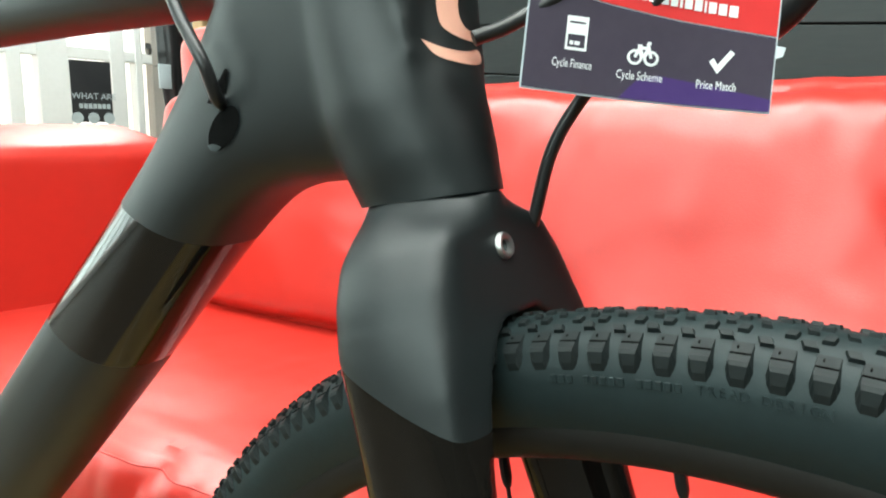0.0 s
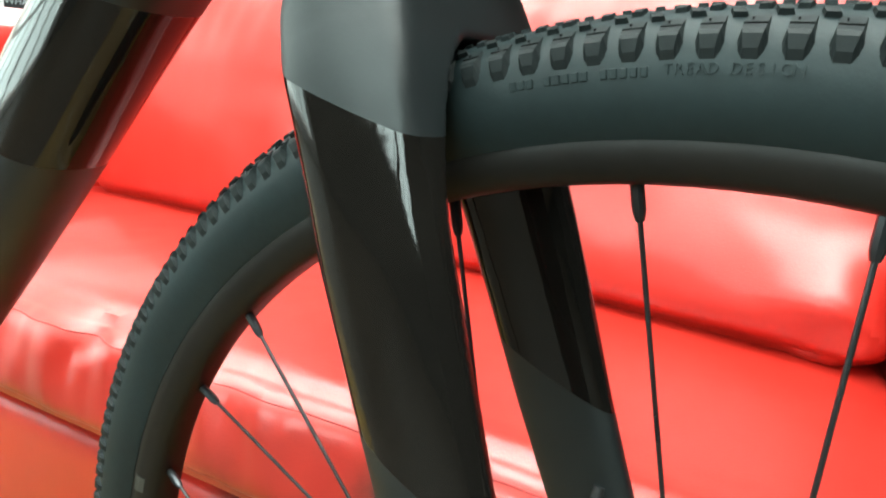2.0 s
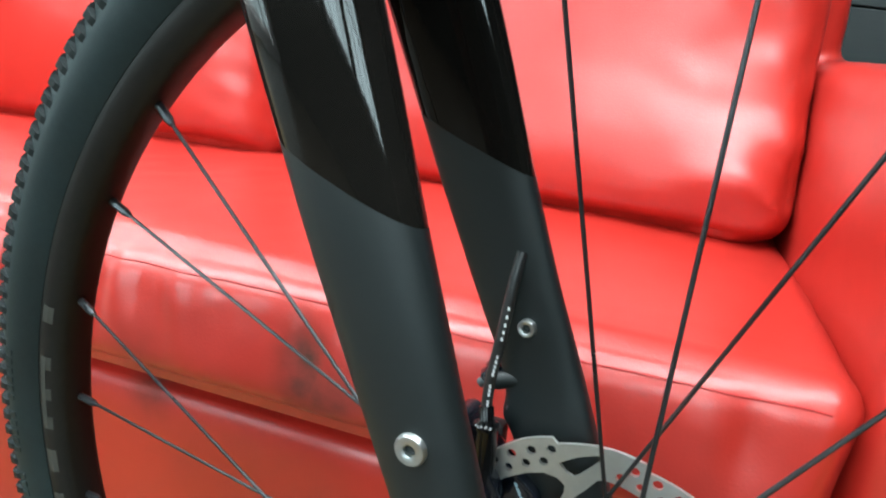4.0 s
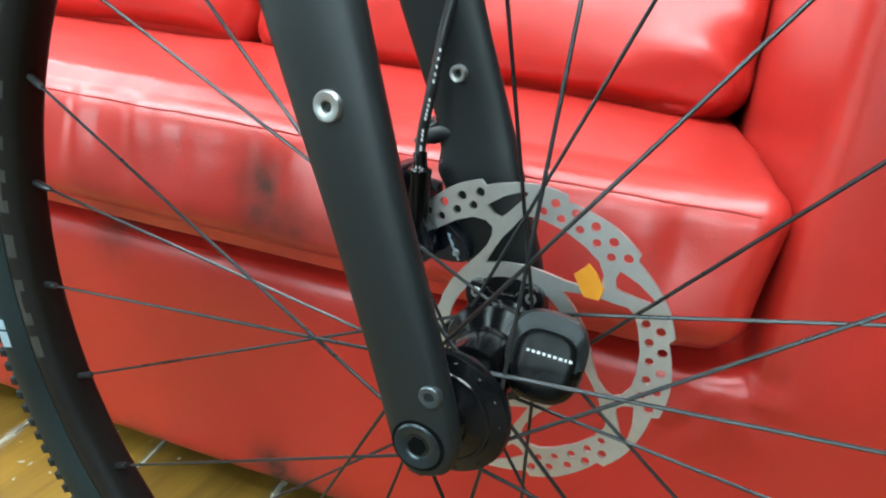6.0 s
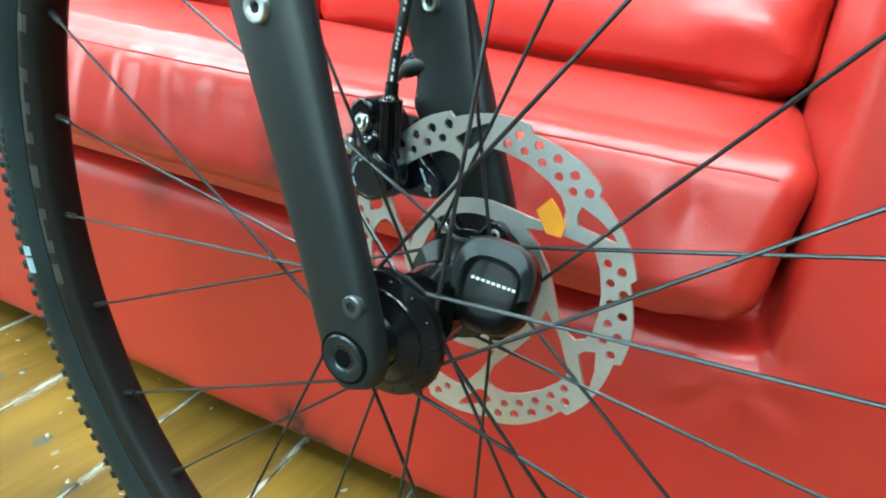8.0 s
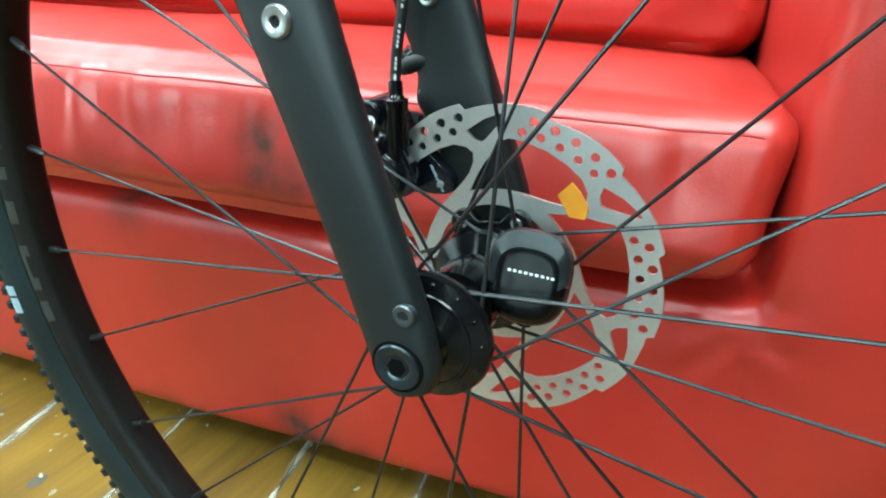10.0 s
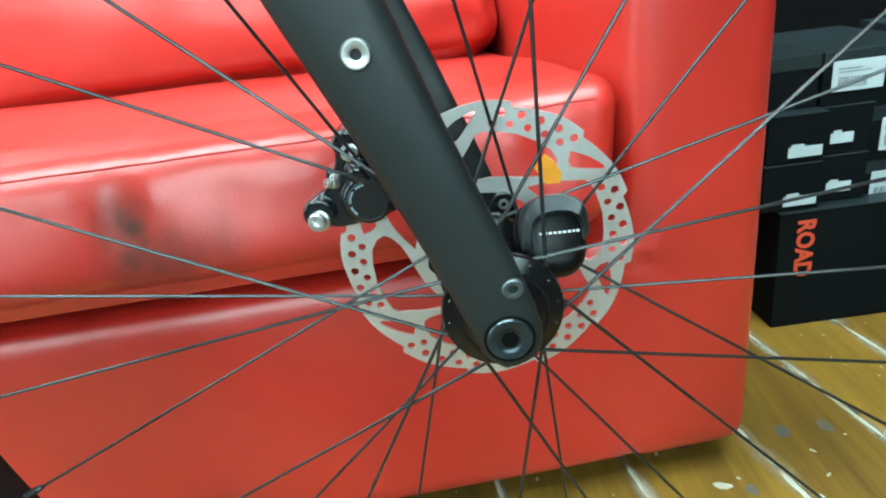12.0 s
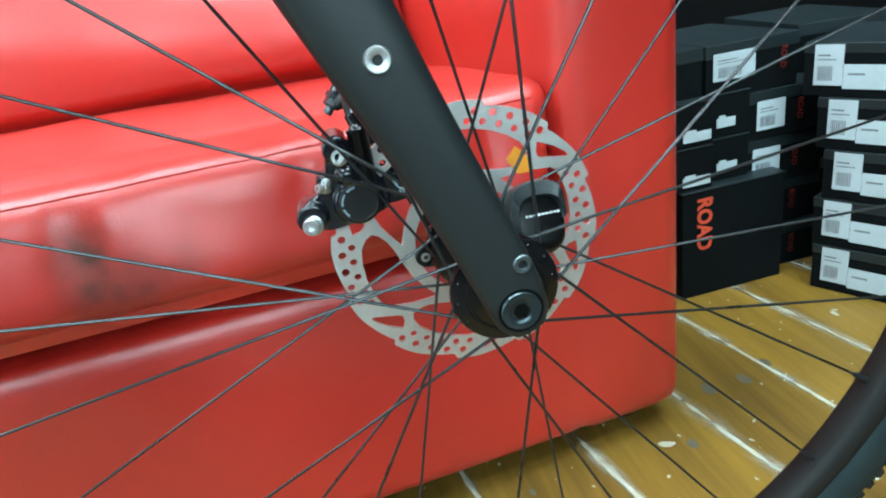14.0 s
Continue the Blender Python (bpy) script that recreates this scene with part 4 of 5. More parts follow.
    return fl


floor = build_room()


def build_poster():
    # black poster stuck on the shop front's lower pane
    po = thing("poster", Matrix.Translation((-4.398, 1.975, 0.88)) @ Matrix.Rotation(radians(90), 4, "Z") @ Matrix.Rotation(radians(90), 4, "X"), "black poster with white lettering on the shop front", "poster")
    bm = bmesh.new()
    box(bm, (-0.128, -0.19, -0.004), (0.128, 0.19, 0.0))
    part("sheet", bm, M["poster"], po, smooth=False)
    ob = part("lettering", text_mesh("WHAT ARE", 0.055, 0.001, M["sticker"]), None, po)
    ob.location = (0.012, -0.03, 0.002)
    for i in range(7):
        bm = bmesh.new()
        box(bm, (-0.085 + i * 0.029, -0.105, 0.001), (-0.062 + i * 0.029, -0.075, 0.002))
        part("lettering_bar", bm, M["sticker"], po, smooth=False)
    for x in (-0.10, 0.0, 0.10):
        bm = bmesh.new()
        r = bmesh.ops.create_cone(bm, cap_ends=True, segments=24, radius1=0.036, radius2=0.036, depth=0.002, matrix=Matrix.Translation((x, -0.165, 0.002)))
        part("white_disc", bm, M["sticker"], po, smooth=False)


build_poster()


def build_stand():
    # dark upright clothes rail with hanging gear, beside the sofa's far end
    st = thing("display_stand", Matrix.Translation((-2.2, 1.19, 0.002)), "black metal display stand with white price cards", "stand")
    bm = bmesh.new()
    tube(bm, [(0, 0, 0), (0, 0, 0.6), (0, 0, 1.75)], 0.018, 16)
    part("post", bm, M["plastic"], st)
    bm = bmesh.new()
    box(bm, (-0.16, -0.16, 0), (0.16, 0.16, 0.02), 0.006)
    part("base_plate", bm, M["plastic"], st)
    # dark garment that hangs round the post
    bm = bmesh.new()
    rings = []
    for z, r in ((0.62, 0.020), (0.72, 0.024), (0.80, 0.034), (0.90, 0.044), (1.10, 0.048), (1.40, 0.052), (1.58, 0.034)):
        rings.append([Vector((0.8 * r * math.cos(t) * (1 + 0.16 * math.sin(5 * t + 4 * z)), -0.014 + r * math.sin(t) * (1 + 0.16 * math.sin(5 * t + 4 * z)), z)) for t in [2 * math.pi * j / 40 for j in range(40)]])
    ring_loft(bm, rings)
    part("garment", bm, M["hose"], st, "dark hanging garment")
    for z in (0.95, 1.12):
        bm = bmesh.new()
        tube(bm, [(0, -0.10, z), (0.10, -0.16, z + 0.01)], 0.010, 10)
        part("hook", bm, M["plastic"], st)
    for z0, y0, w, h in ((0.83, -0.105, 0.045, 0.08), (1.02, -0.022, 0.052, 0.06)):
        bm = bmesh.new()
        box(bm, (0.060, y0, z0), (0.064, y0 + w, z0 + h), 0.001)
        part("price_card", bm, M["sticker"], st, "white price card")
        bm = bmesh.new()
        tube(bm, [(0.0, y0 + w / 2, z0 + h - 0.004), (0.0605, y0 + w / 2, z0 + h - 0.004)], 0.002, 6)
        part("card_wire", bm, M["plastic"], st)


build_stand()


def build_post():
    bm = bmesh.new()
    box(bm, (-2.60, 1.505, 0.0), (-2.50, 1.590, 2.7), 0.008)
    tagged(part("trim_post", bm, M["wood_post"], None, smooth=False), "light wooden post in the shop", "post", kind="structure")


build_post()


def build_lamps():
    # unseen panels added to suit the shading; the westmost brightens the shop front's posts
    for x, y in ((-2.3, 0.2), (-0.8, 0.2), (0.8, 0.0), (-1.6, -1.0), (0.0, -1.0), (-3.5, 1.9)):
        li = thing("ceiling_light", Matrix.Translation((x, y, 0)), "unseen white ceiling panel, added to light the room", "light", "ceiling lights")
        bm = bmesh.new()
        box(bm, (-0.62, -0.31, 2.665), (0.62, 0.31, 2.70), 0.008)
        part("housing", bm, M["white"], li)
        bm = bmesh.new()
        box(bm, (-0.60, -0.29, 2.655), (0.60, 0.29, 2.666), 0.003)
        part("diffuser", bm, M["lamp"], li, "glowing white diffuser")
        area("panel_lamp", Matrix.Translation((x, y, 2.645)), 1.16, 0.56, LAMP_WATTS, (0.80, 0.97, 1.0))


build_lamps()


# ---------------------------------------------------------------- bicycle details
def local(p):
    """From the world to the bicycle's own place."""
    return Vector(p) - AXLE


def build_sensor():
    n = Vector((0.12, -0.90, 0.42)).normalized()
    u = Vector((1, 0, 0)) - n * n.x
    u.normalize()
    v = n.cross(u)
    m = Matrix((u, v, n)).transposed().to_4x4()
    c = local((0.0285, 0.000, 0.3705))
    bm = bmesh.new()
    rings = []
    for z, k in ((-0.017, 0.86), (-0.012, 0.98), (-0.006, 1.0), (-0.001, 0.99), (0.0025, 0.95), (0.005, 0.88), (0.0066, 0.76), (0.0072, 0.60)):
        rings.append([Vector((0.0005 + 0.0168 * k * math.copysign(abs(math.cos(t)) ** 0.75, math.cos(t)), -0.0050 + 0.0200 * k * math.copysign(abs(math.sin(t)) ** 0.75, math.sin(t)), z)) for t in [2 * math.pi * j / 36 for j in range(36)]])
    ring_loft(bm, rings)
    pod = part("wheel_sensor", bm, M["face"], bike, "black plastic wheel sensor clipped on the hub")
    pod.matrix_local = Matrix.Translation(c) @ m
    bm = bmesh.new()
    ring_loft(bm, [[Vector((0.0005 + 0.0150 * k * math.copysign(abs(math.cos(t)) ** 0.75, math.cos(t)), -0.0062 + 0.0172 * k * math.copysign(abs(math.sin(t)) ** 0.75, math.sin(t)), z)) for t in [2 * math.pi * j / 40 for j in range(40)]] for z, k in ((0.0010, 1.0), (0.0050, 0.97), (0.0070, 0.88), (0.0079, 0.76), (0.0082, 0.62))])
    part("face_plate", bm, M["face"], pod, "smooth black face")
    # a raised brim runs round the top of the face
    bm = bmesh.new()
    rings = []
    for j in range(25):
        t = radians(-6 + 206 * j / 24)
        c, q = math.copysign(abs(math.cos(t)) ** 0.75, math.cos(t)), math.copysign(abs(math.sin(t)) ** 0.75, math.sin(t))
        fade = min(1.0, j / 5, (24 - j) / 5)
        rings.append([Vector((0.0005 + 0.0168 * c * k, -0.0022 + 0.0172 * q * k, z)) for k, z in ((1.005, 0.0030), (1.0, 0.0060 + 0.0034 * fade), (0.93, 0.0072 + 0.0044 * fade))] + [Vector((0.0010 + 0.0165 * c * k, -0.0052 + 0.0152 * q * k, z)) for k, z in ((0.80, 0.0074 + 0.0034 * fade), (0.73, 0.0070), (0.75, 0.0040))])
    ring_loft(bm, rings)
    part("brim", bm, M["satin"], pod, "satin black brim round the face")
    x = -0.0075
    for w in (0.0016, 0.0017, 0.0017, 0.0017, 0.0017, 0.0018, 0.0018, 0.0012, 0.0018):
        bm = bmesh.new()
        box(bm, (x, -0.0038, 0.0082), (x + w * 0.82, -0.0027, 0.0085))
        part("logo_bar", bm, M["decal_w"], pod, smooth=False)
        x += w + 0.00058
    # strap to the hub
    bm = bmesh.new()
    lathe(bm, [(0.0150, -0.012), (0.0172, -0.0115), (0.0172, 0.0065), (0.0150, 0.007)], 32)
    part("strap", bm, M["hub"], bike, "glossy black strap")


build_sensor()


def build_caliper():
    def P(x, y, z):
        return local((x, y, z))
    # cast body in two halves, tied by bosses outside the disc
    bm = bmesh.new()
    def slab(prof, y0, y1):
        sm = curve_pts([(x, 0, z) for x, z in prof + prof[:1]], 4)[:-1]
        ring_loft(bm, [[P(p.x, y, p.z) for p in sm] for y in (y0, y1)])
    def drum(x, z, y0, y1, r):
        lathe(bm, [(r * 0.86, y0), (r, y0 + 0.0012), (r, y1)], 28, Matrix.Translation(P(x, 0, z)))
    near = [(-0.0900, 0.3780), (-0.0885, 0.3890), (-0.0780, 0.3955), (-0.0735, 0.4060), (-0.0700, 0.4190), (-0.0600, 0.4200), (-0.0530, 0.4120), (-0.0470, 0.4000), (-0.0420, 0.3900), (-0.0435, 0.3800), (-0.0600, 0.3746), (-0.0780, 0.3732)]
    rear = [(-0.0860, 0.3750), (-0.0830, 0.3900), (-0.0740, 0.4030), (-0.0690, 0.4180), (-0.0590, 0.4180), (-0.0480, 0.4050), (-0.0370, 0.3950), (-0.0280, 0.3880), (-0.0290, 0.3790), (-0.0480, 0.3765), (-0.0660, 0.3735)]
    slab(near, 0.0265, 0.0345)
    slab(rear, 0.0392, 0.0490)
    drum(-0.0852, 0.3818, 0.0240, 0.0440, 0.0084)
    drum(-0.0657, 0.4165, 0.0235, 0.0480, 0.0074)
    drum(-0.0595, 0.3866, 0.0232, 0.0320, 0.0128)
    bmesh.ops.create_icosphere(bm, subdivisions=3, radius=0.0066, matrix=Matrix.Translation(P(-0.0620, 0.0275, 0.4018)))
    box(bm, (-0.0790, 0.0280, 0.3960), (-0.0715, 0.0440, 0.4030), 0, Matrix.Translation(-AXLE))
    bm = moulded(bm, 0.0009, 3)
    cal = part("brake_caliper", bm, M["caliper"], bike, "glossy blue-black hydraulic brake caliper")
    bm = bmesh.new()
    lathe(bm, [(0.0106, 0.003), (0.0106, -0.0002), (0.0100, -0.0006), (0.0098, -0.0004)], 32)
    part("piston_cap", bm, M["plastic"], cal).location = P(-0.0593, 0.0232, 0.3866)
    bm = bmesh.new()
    for i in range(12):
        if i in (3, 8):
            continue
        a = radians(100 + i * 11)
        box(bm, (-0.0005, -0.0002, -0.0007), (0.0005, 0.0002, 0.0007), 0, Matrix.Translation((0.0088 * math.cos(a), -0.0007, 0.0088 * math.sin(a))) @ Matrix.Rotation(-a, 4, "Y"))
    part("print_arc", bm, M["label_t"], cal, "tiny pale print", smooth=False).location = P(-0.0593, 0.0232, 0.3866)
    bm = bmesh.new()
    for i in range(10):
        f = i / 9
        box(bm, (-0.0009, -0.0002, -0.0004), (0.0009 - 0.0006 * (i % 3 == 1), 0.0002, 0.0004), 0, Matrix.Translation(P(-0.0384 + 0.0062 * f, 0.0391, 0.3918 - 0.0115 * f)) @ Matrix.Rotation(radians(25), 4, "Y"))
    part("side_print", bm, M["label_t"], cal, "tiny pale print", smooth=False)
    def bolt(at, r, name="bolt", axis=(0, -1, 0), h=0.004, mat="zinc", k=20):
        b = bmesh.new()
        lathe(b, [(r * 1.2, 0.003), (r * 1.2, 0.0), (r, -0.0004), (r, -h), (r * 0.86, -h - 0.0008), (r * 0.5, -h - 0.0008), (r * 0.46, -h * 0.2)], k)
        ob = part(name, b, M[mat], cal, smooth=k > 6)
        d, u, v = basis(axis)
        ob.matrix_local = Matrix.Translation(P(*at)) @ Matrix((u, -d, v)).transposed().to_4x4()
    bolt((-0.0858, 0.0240, 0.3786), 0.0048, axis=(-0.25, -1, 0.05), h=0.003)
    bolt((-0.0650, 0.0238, 0.4128), 0.0040, axis=(-0.3, -1, 0.15), h=0.0012)
    bolt((-0.0762, 0.0268, 0.3970), 0.0026, "bleed_nipple", (-0.8, -0.5, 0.2), h=0.003)
    bolt((-0.0742, 0.0262, 0.4002), 0.0019, "pin", (-0.6, -0.8, 0.2), h=0.001)
    bolt((-0.0335, 0.0392, 0.3835), 0.0015, "pin", h=0.001)
    bolt((-0.0484, 0.0472, 0.4256), 0.0016, "pin", h=0.0008)
    # mounting bolt that goes up into the fork's foot: nut, washer and threaded end
    way = (-0.62, -0.22, -0.75)
    bolt((-0.0580, 0.0530, 0.4405), 0.0040, "washer", way, 0.0030, "caliper")
    bolt((-0.0604, 0.0520, 0.4376), 0.0048, "hex_nut", way, 0.0040, "caliper", 6)
    bolt((-0.0635, 0.0510, 0.4338), 0.0026, "bolt", way, 0.0030, "dull")
    bm = bmesh.new()
    box(bm, (-0.066, 0.0465, 0.386), (-0.050, 0.0560, 0.414), 0.003, Matrix.Translation(-AXLE))
    part("mount_bracket", bm, M["matte"], cal)
    bm = bmesh.new()
    tube(bm, [P(-0.0530, 0.0300, 0.380), P(-0.0528, 0.0305, 0.398), P(-0.0529, 0.0296, 0.4225), P(-0.0529, 0.0296, 0.4229), P(-0.0529, 0.0296, 0.4246), P(-0.0530, 0.0296, 0.4250), P(-0.0531, 0.0298, 0.4262), P(-0.0531, 0.0299, 0.4265), P(-0.0547, 0.0320, 0.4318), P(-0.0548, 0.0321, 0.4322)], [0.0060, 0.0060, 0.0056, 0.0059, 0.0058, 0.0044, 0.0038, 0.0034, 0.0034, 0.0026], 20)
    part("banjo_tube", bm, M["hub"], cal)
    bm = bmesh.new()
    line = curve_pts([P(-0.0540, 0.0310, 0.4290), P(-0.0549, 0.0325, 0.4345), P(-0.0548, 0.0335, 0.4445), P(-0.0537, 0.0342, 0.4550), P(-0.0525, 0.0362, 0.4700), P(-0.0515, 0.0398, 0.4890), P(-0.0508, 0.0445, 0.5030)], 6)
    tube(bm, line, 0.0026, 12)
    hose = part("brake_hose", bm, M["hose"], bike, "black hose with white print")
    bm = bmesh.new()
    side = Vector((0.45, -0.85, 0.1)).normalized()
    for i, w in enumerate((1, 1, 0, 1, 1, 1, 0, 0, 1, 1, 1, 1, 1, 0, 0, 1, 1, 1, 1, 1)):
        if w:
            f = 5 + i * 1.15
            k = int(f)
            p = line[k].lerp(line[k + 1], f - k) + side * 0.00245
            box(bm, (-0.0005, -0.0003, -0.0008), (0.0005, 0.0003, 0.0008), 0, Matrix.Translation(p) @ Matrix.Rotation(radians(-12), 4, "Y") @ Matrix.Rotation(radians(28), 4, "Z"))
    part("hose_print", bm, M["decal_w"], hose, "white printed bars", smooth=False)


build_caliper()


def build_cables():
    # bump on the far leg where the hose leaves it
    bm = bmesh.new()
    pts = curve_pts([local((-0.0600, 0.0470, 0.4345)), local((-0.0560, 0.0472, 0.4372)), local((-0.0510, 0.0480, 0.4392)), local((-0.0440, 0.0496, 0.4410)), local((-0.0380, 0.0520, 0.4422)), local((-0.0330, 0.0555, 0.4430))], 6)
    tube(bm, pts, [0.0024 + 0.0018 * min(1.0, i / 5) - 0.0016 * max(0.0, (i - 12) / 18) for i in range(len(pts))], 16)
    part("hose_boss", bm, M["matte"], bike)
    # front brake hose into the crown
    bm = bmesh.new()
    tube(bm, curve_pts([local((-0.1150, 0.0250, 0.6960)), local((-0.1110, 0.0250, 0.7080)), local((-0.1055, 0.0260, 0.7340)), local((-0.0950, 0.0280, 0.7540)), local((-0.0750, 0.0300, 0.7800)), local((-0.0500, 0.0300, 0.8250)), local((-0.045, 0.03, 0.90))], 8), 0.0026, 12)
    part("front_hose", bm, M["hose"], bike)
    # rear cable into the down tube's port
    bm = bmesh.new()
    tube(bm, curve_pts([local((-0.2310, -0.0280, 0.7480)), local((-0.2275, -0.0345, 0.7520)), local((-0.2275, -0.0395, 0.7640)), local((-0.2345, -0.0410, 0.7755)), local((-0.2460, -0.0405, 0.7905)), local((-0.270, -0.038, 0.830)), local((-0.26, -0.04, 0.90))], 8), 0.0027, 12)
    part("rear_cable", bm, M["hose"], bike)
    # cable from the head tube's front
    bm = bmesh.new()
    tube(bm, curve_pts([local((-0.118, -0.010, 0.772)), local((-0.108, 0.000, 0.778)), local((-0.092, 0.012, 0.792)), local((-0.075, 0.022, 0.82)), local((-0.07, 0.03, 0.87))], 8), 0.0026, 12)
    part("shift_cable", bm, M["hose"], bike)
    # far drop of the handlebar with its end plug
    bm = bmesh.new()
    pts = curve_pts([(-0.196, 0.270, 0.812), (-0.165, 0.288, 0.800), (-0.130, 0.306, 0.803), (-0.100, 0.322, 0.818), (-0.080, 0.335, 0.848), (-0.078, 0.336, 0.885), (-0.100, 0.325, 0.915), (-0.15, 0.30, 0.925)], 6)
    tube(bm, [local(p) for p in pts], 0.0165, 16)
    part("handlebar_drop", bm, M["plastic"], bike, "black taped handlebar drop")
    bm = bmesh.new()
    tube(bm, [local((-0.1535, 0.298, 0.925)), local((-0.150, 0.15, 0.927)), local((-0.150, 0.0, 0.928))], 0.0155, 16)
    part("handlebar_top", bm, M["plastic"], bike)
    bm = bmesh.new()
    tube(bm, [fork_point(0.55, -0.015, 0), fork_point(0.615, -0.015, 0)], 0.018, 20)
    part("stem", bm, M["plastic"], bike)


build_cables()


def lay_print(outline, surf, mid, way, push, name, mat, parent, label):
    """Lays a flat print on a bulging surface: each point of the filled outline is cast on it along a way."""
    me = outline_mesh([outline], 0.0, mat)
    bm = bmesh.new()
    bm.from_mesh(me)
    bmesh.ops.triangulate(bm, faces=bm.faces)
    bmesh.ops.subdivide_edges(bm, edges=bm.edges, cuts=3, use_grid_fill=True)
    bmesh.ops.remove_doubles(bm, verts=bm.verts, dist=1e-6)
    way = way.normalized()
    right = way.cross(Vector((0, 0, 1))).normalized()
    up = right.cross(way)
    lost = []
    for v in bm.verts:
        hit, place, nrm, _ = surf.ray_cast(mid + right * v.co.x + up * v.co.y - way * 0.1, way)
        if hit and (place - mid).length < 0.06:
            v.co = place + nrm * push
        else:
            lost.append(v)
    bmesh.ops.delete(bm, geom=lost, context="VERTS")
    return part(name, bm, mat, parent, label)


def build_prints():
    bpy.context.view_layer.update()
    # oval cable port drawn flat on the down tube's side: dark colour for the shade in its hollow and in the mouth where
    # the cable goes in, a pale crescent for the shine on its lower lip
    way, mid = Vector((-0.814, 0.581, -0.017)), local((-0.2310, -0.0290, 0.7394))
    turned = [(0.0050 * math.cos(t), 0.0102 * math.sin(t)) for t in [2 * math.pi * i / 32 for i in range(32)]]
    lean = math.radians(-26)
    oval_pts = [(x * math.cos(lean) - y * math.sin(lean), x * math.sin(lean) + y * math.cos(lean)) for x, y in turned]
    lay_print([(x * 1.10 - 0.0002, y * 1.08 - 0.0004) for x, y in oval_pts], head, mid, way, 0.0002, "port_lip", M["satin"], head, "rounded lip of the port")
    lay_print(oval_pts, head, mid, way, 0.0006, "cable_port", M["dark"], head, "oval cable port, its hollow put in flat dark colour")
    lip = [(-0.0066, -0.0072), (-0.0052, -0.0093), (-0.0028, -0.0095), (-0.0008, -0.0076), (-0.0024, -0.0068), (-0.0044, -0.0064)]
    lay_print(lip, head, mid, way, 0.0009, "port_shine", M["dull"], head, "pale crescent for the shine on the port's lower lip")
    lay_print([(-0.0062, 0.0105), (0.0016, 0.0243), (0.0026, 0.0238), (0.0010, 0.0150), (-0.0040, 0.0100)], head, mid, way, 0.0006, "cable_mouth", M["dark"], head, "dark mouth at the cable")
    # salmon strokes on the front of the head tube
    upper = [(-0.0011, 0.0156), (-0.0008, 0.0091), (0.0007, 0.0032), (0.0038, 0.0004), (0.0096, -0.0021), (0.0147, -0.003), (0.0146, 0.0001), (0.0107, 0.0015), (0.0082, 0.0047), (0.0071, 0.0093), (0.0067, 0.0157)]
    lower = [(-0.0058, -0.0021), (-0.0007, -0.0072), (0.0075, -0.0099), (0.0164, -0.0109), (0.0154, -0.0062), (0.0098, -0.0062), (0.0017, -0.0048)]
    for o in (upper, lower):
        pts = [(p.x, p.z) for p in curve_pts([(x, 0, z) for x, z in o + o[:1]], 4)[:-1]]
        lay_print(pts, head, local((-0.135, -0.008, 0.775)), Vector((-0.602, 0.789, 0.122)), 0.0004, "head_decal", M["decal_pink"], head, "salmon painted stroke")


build_prints()


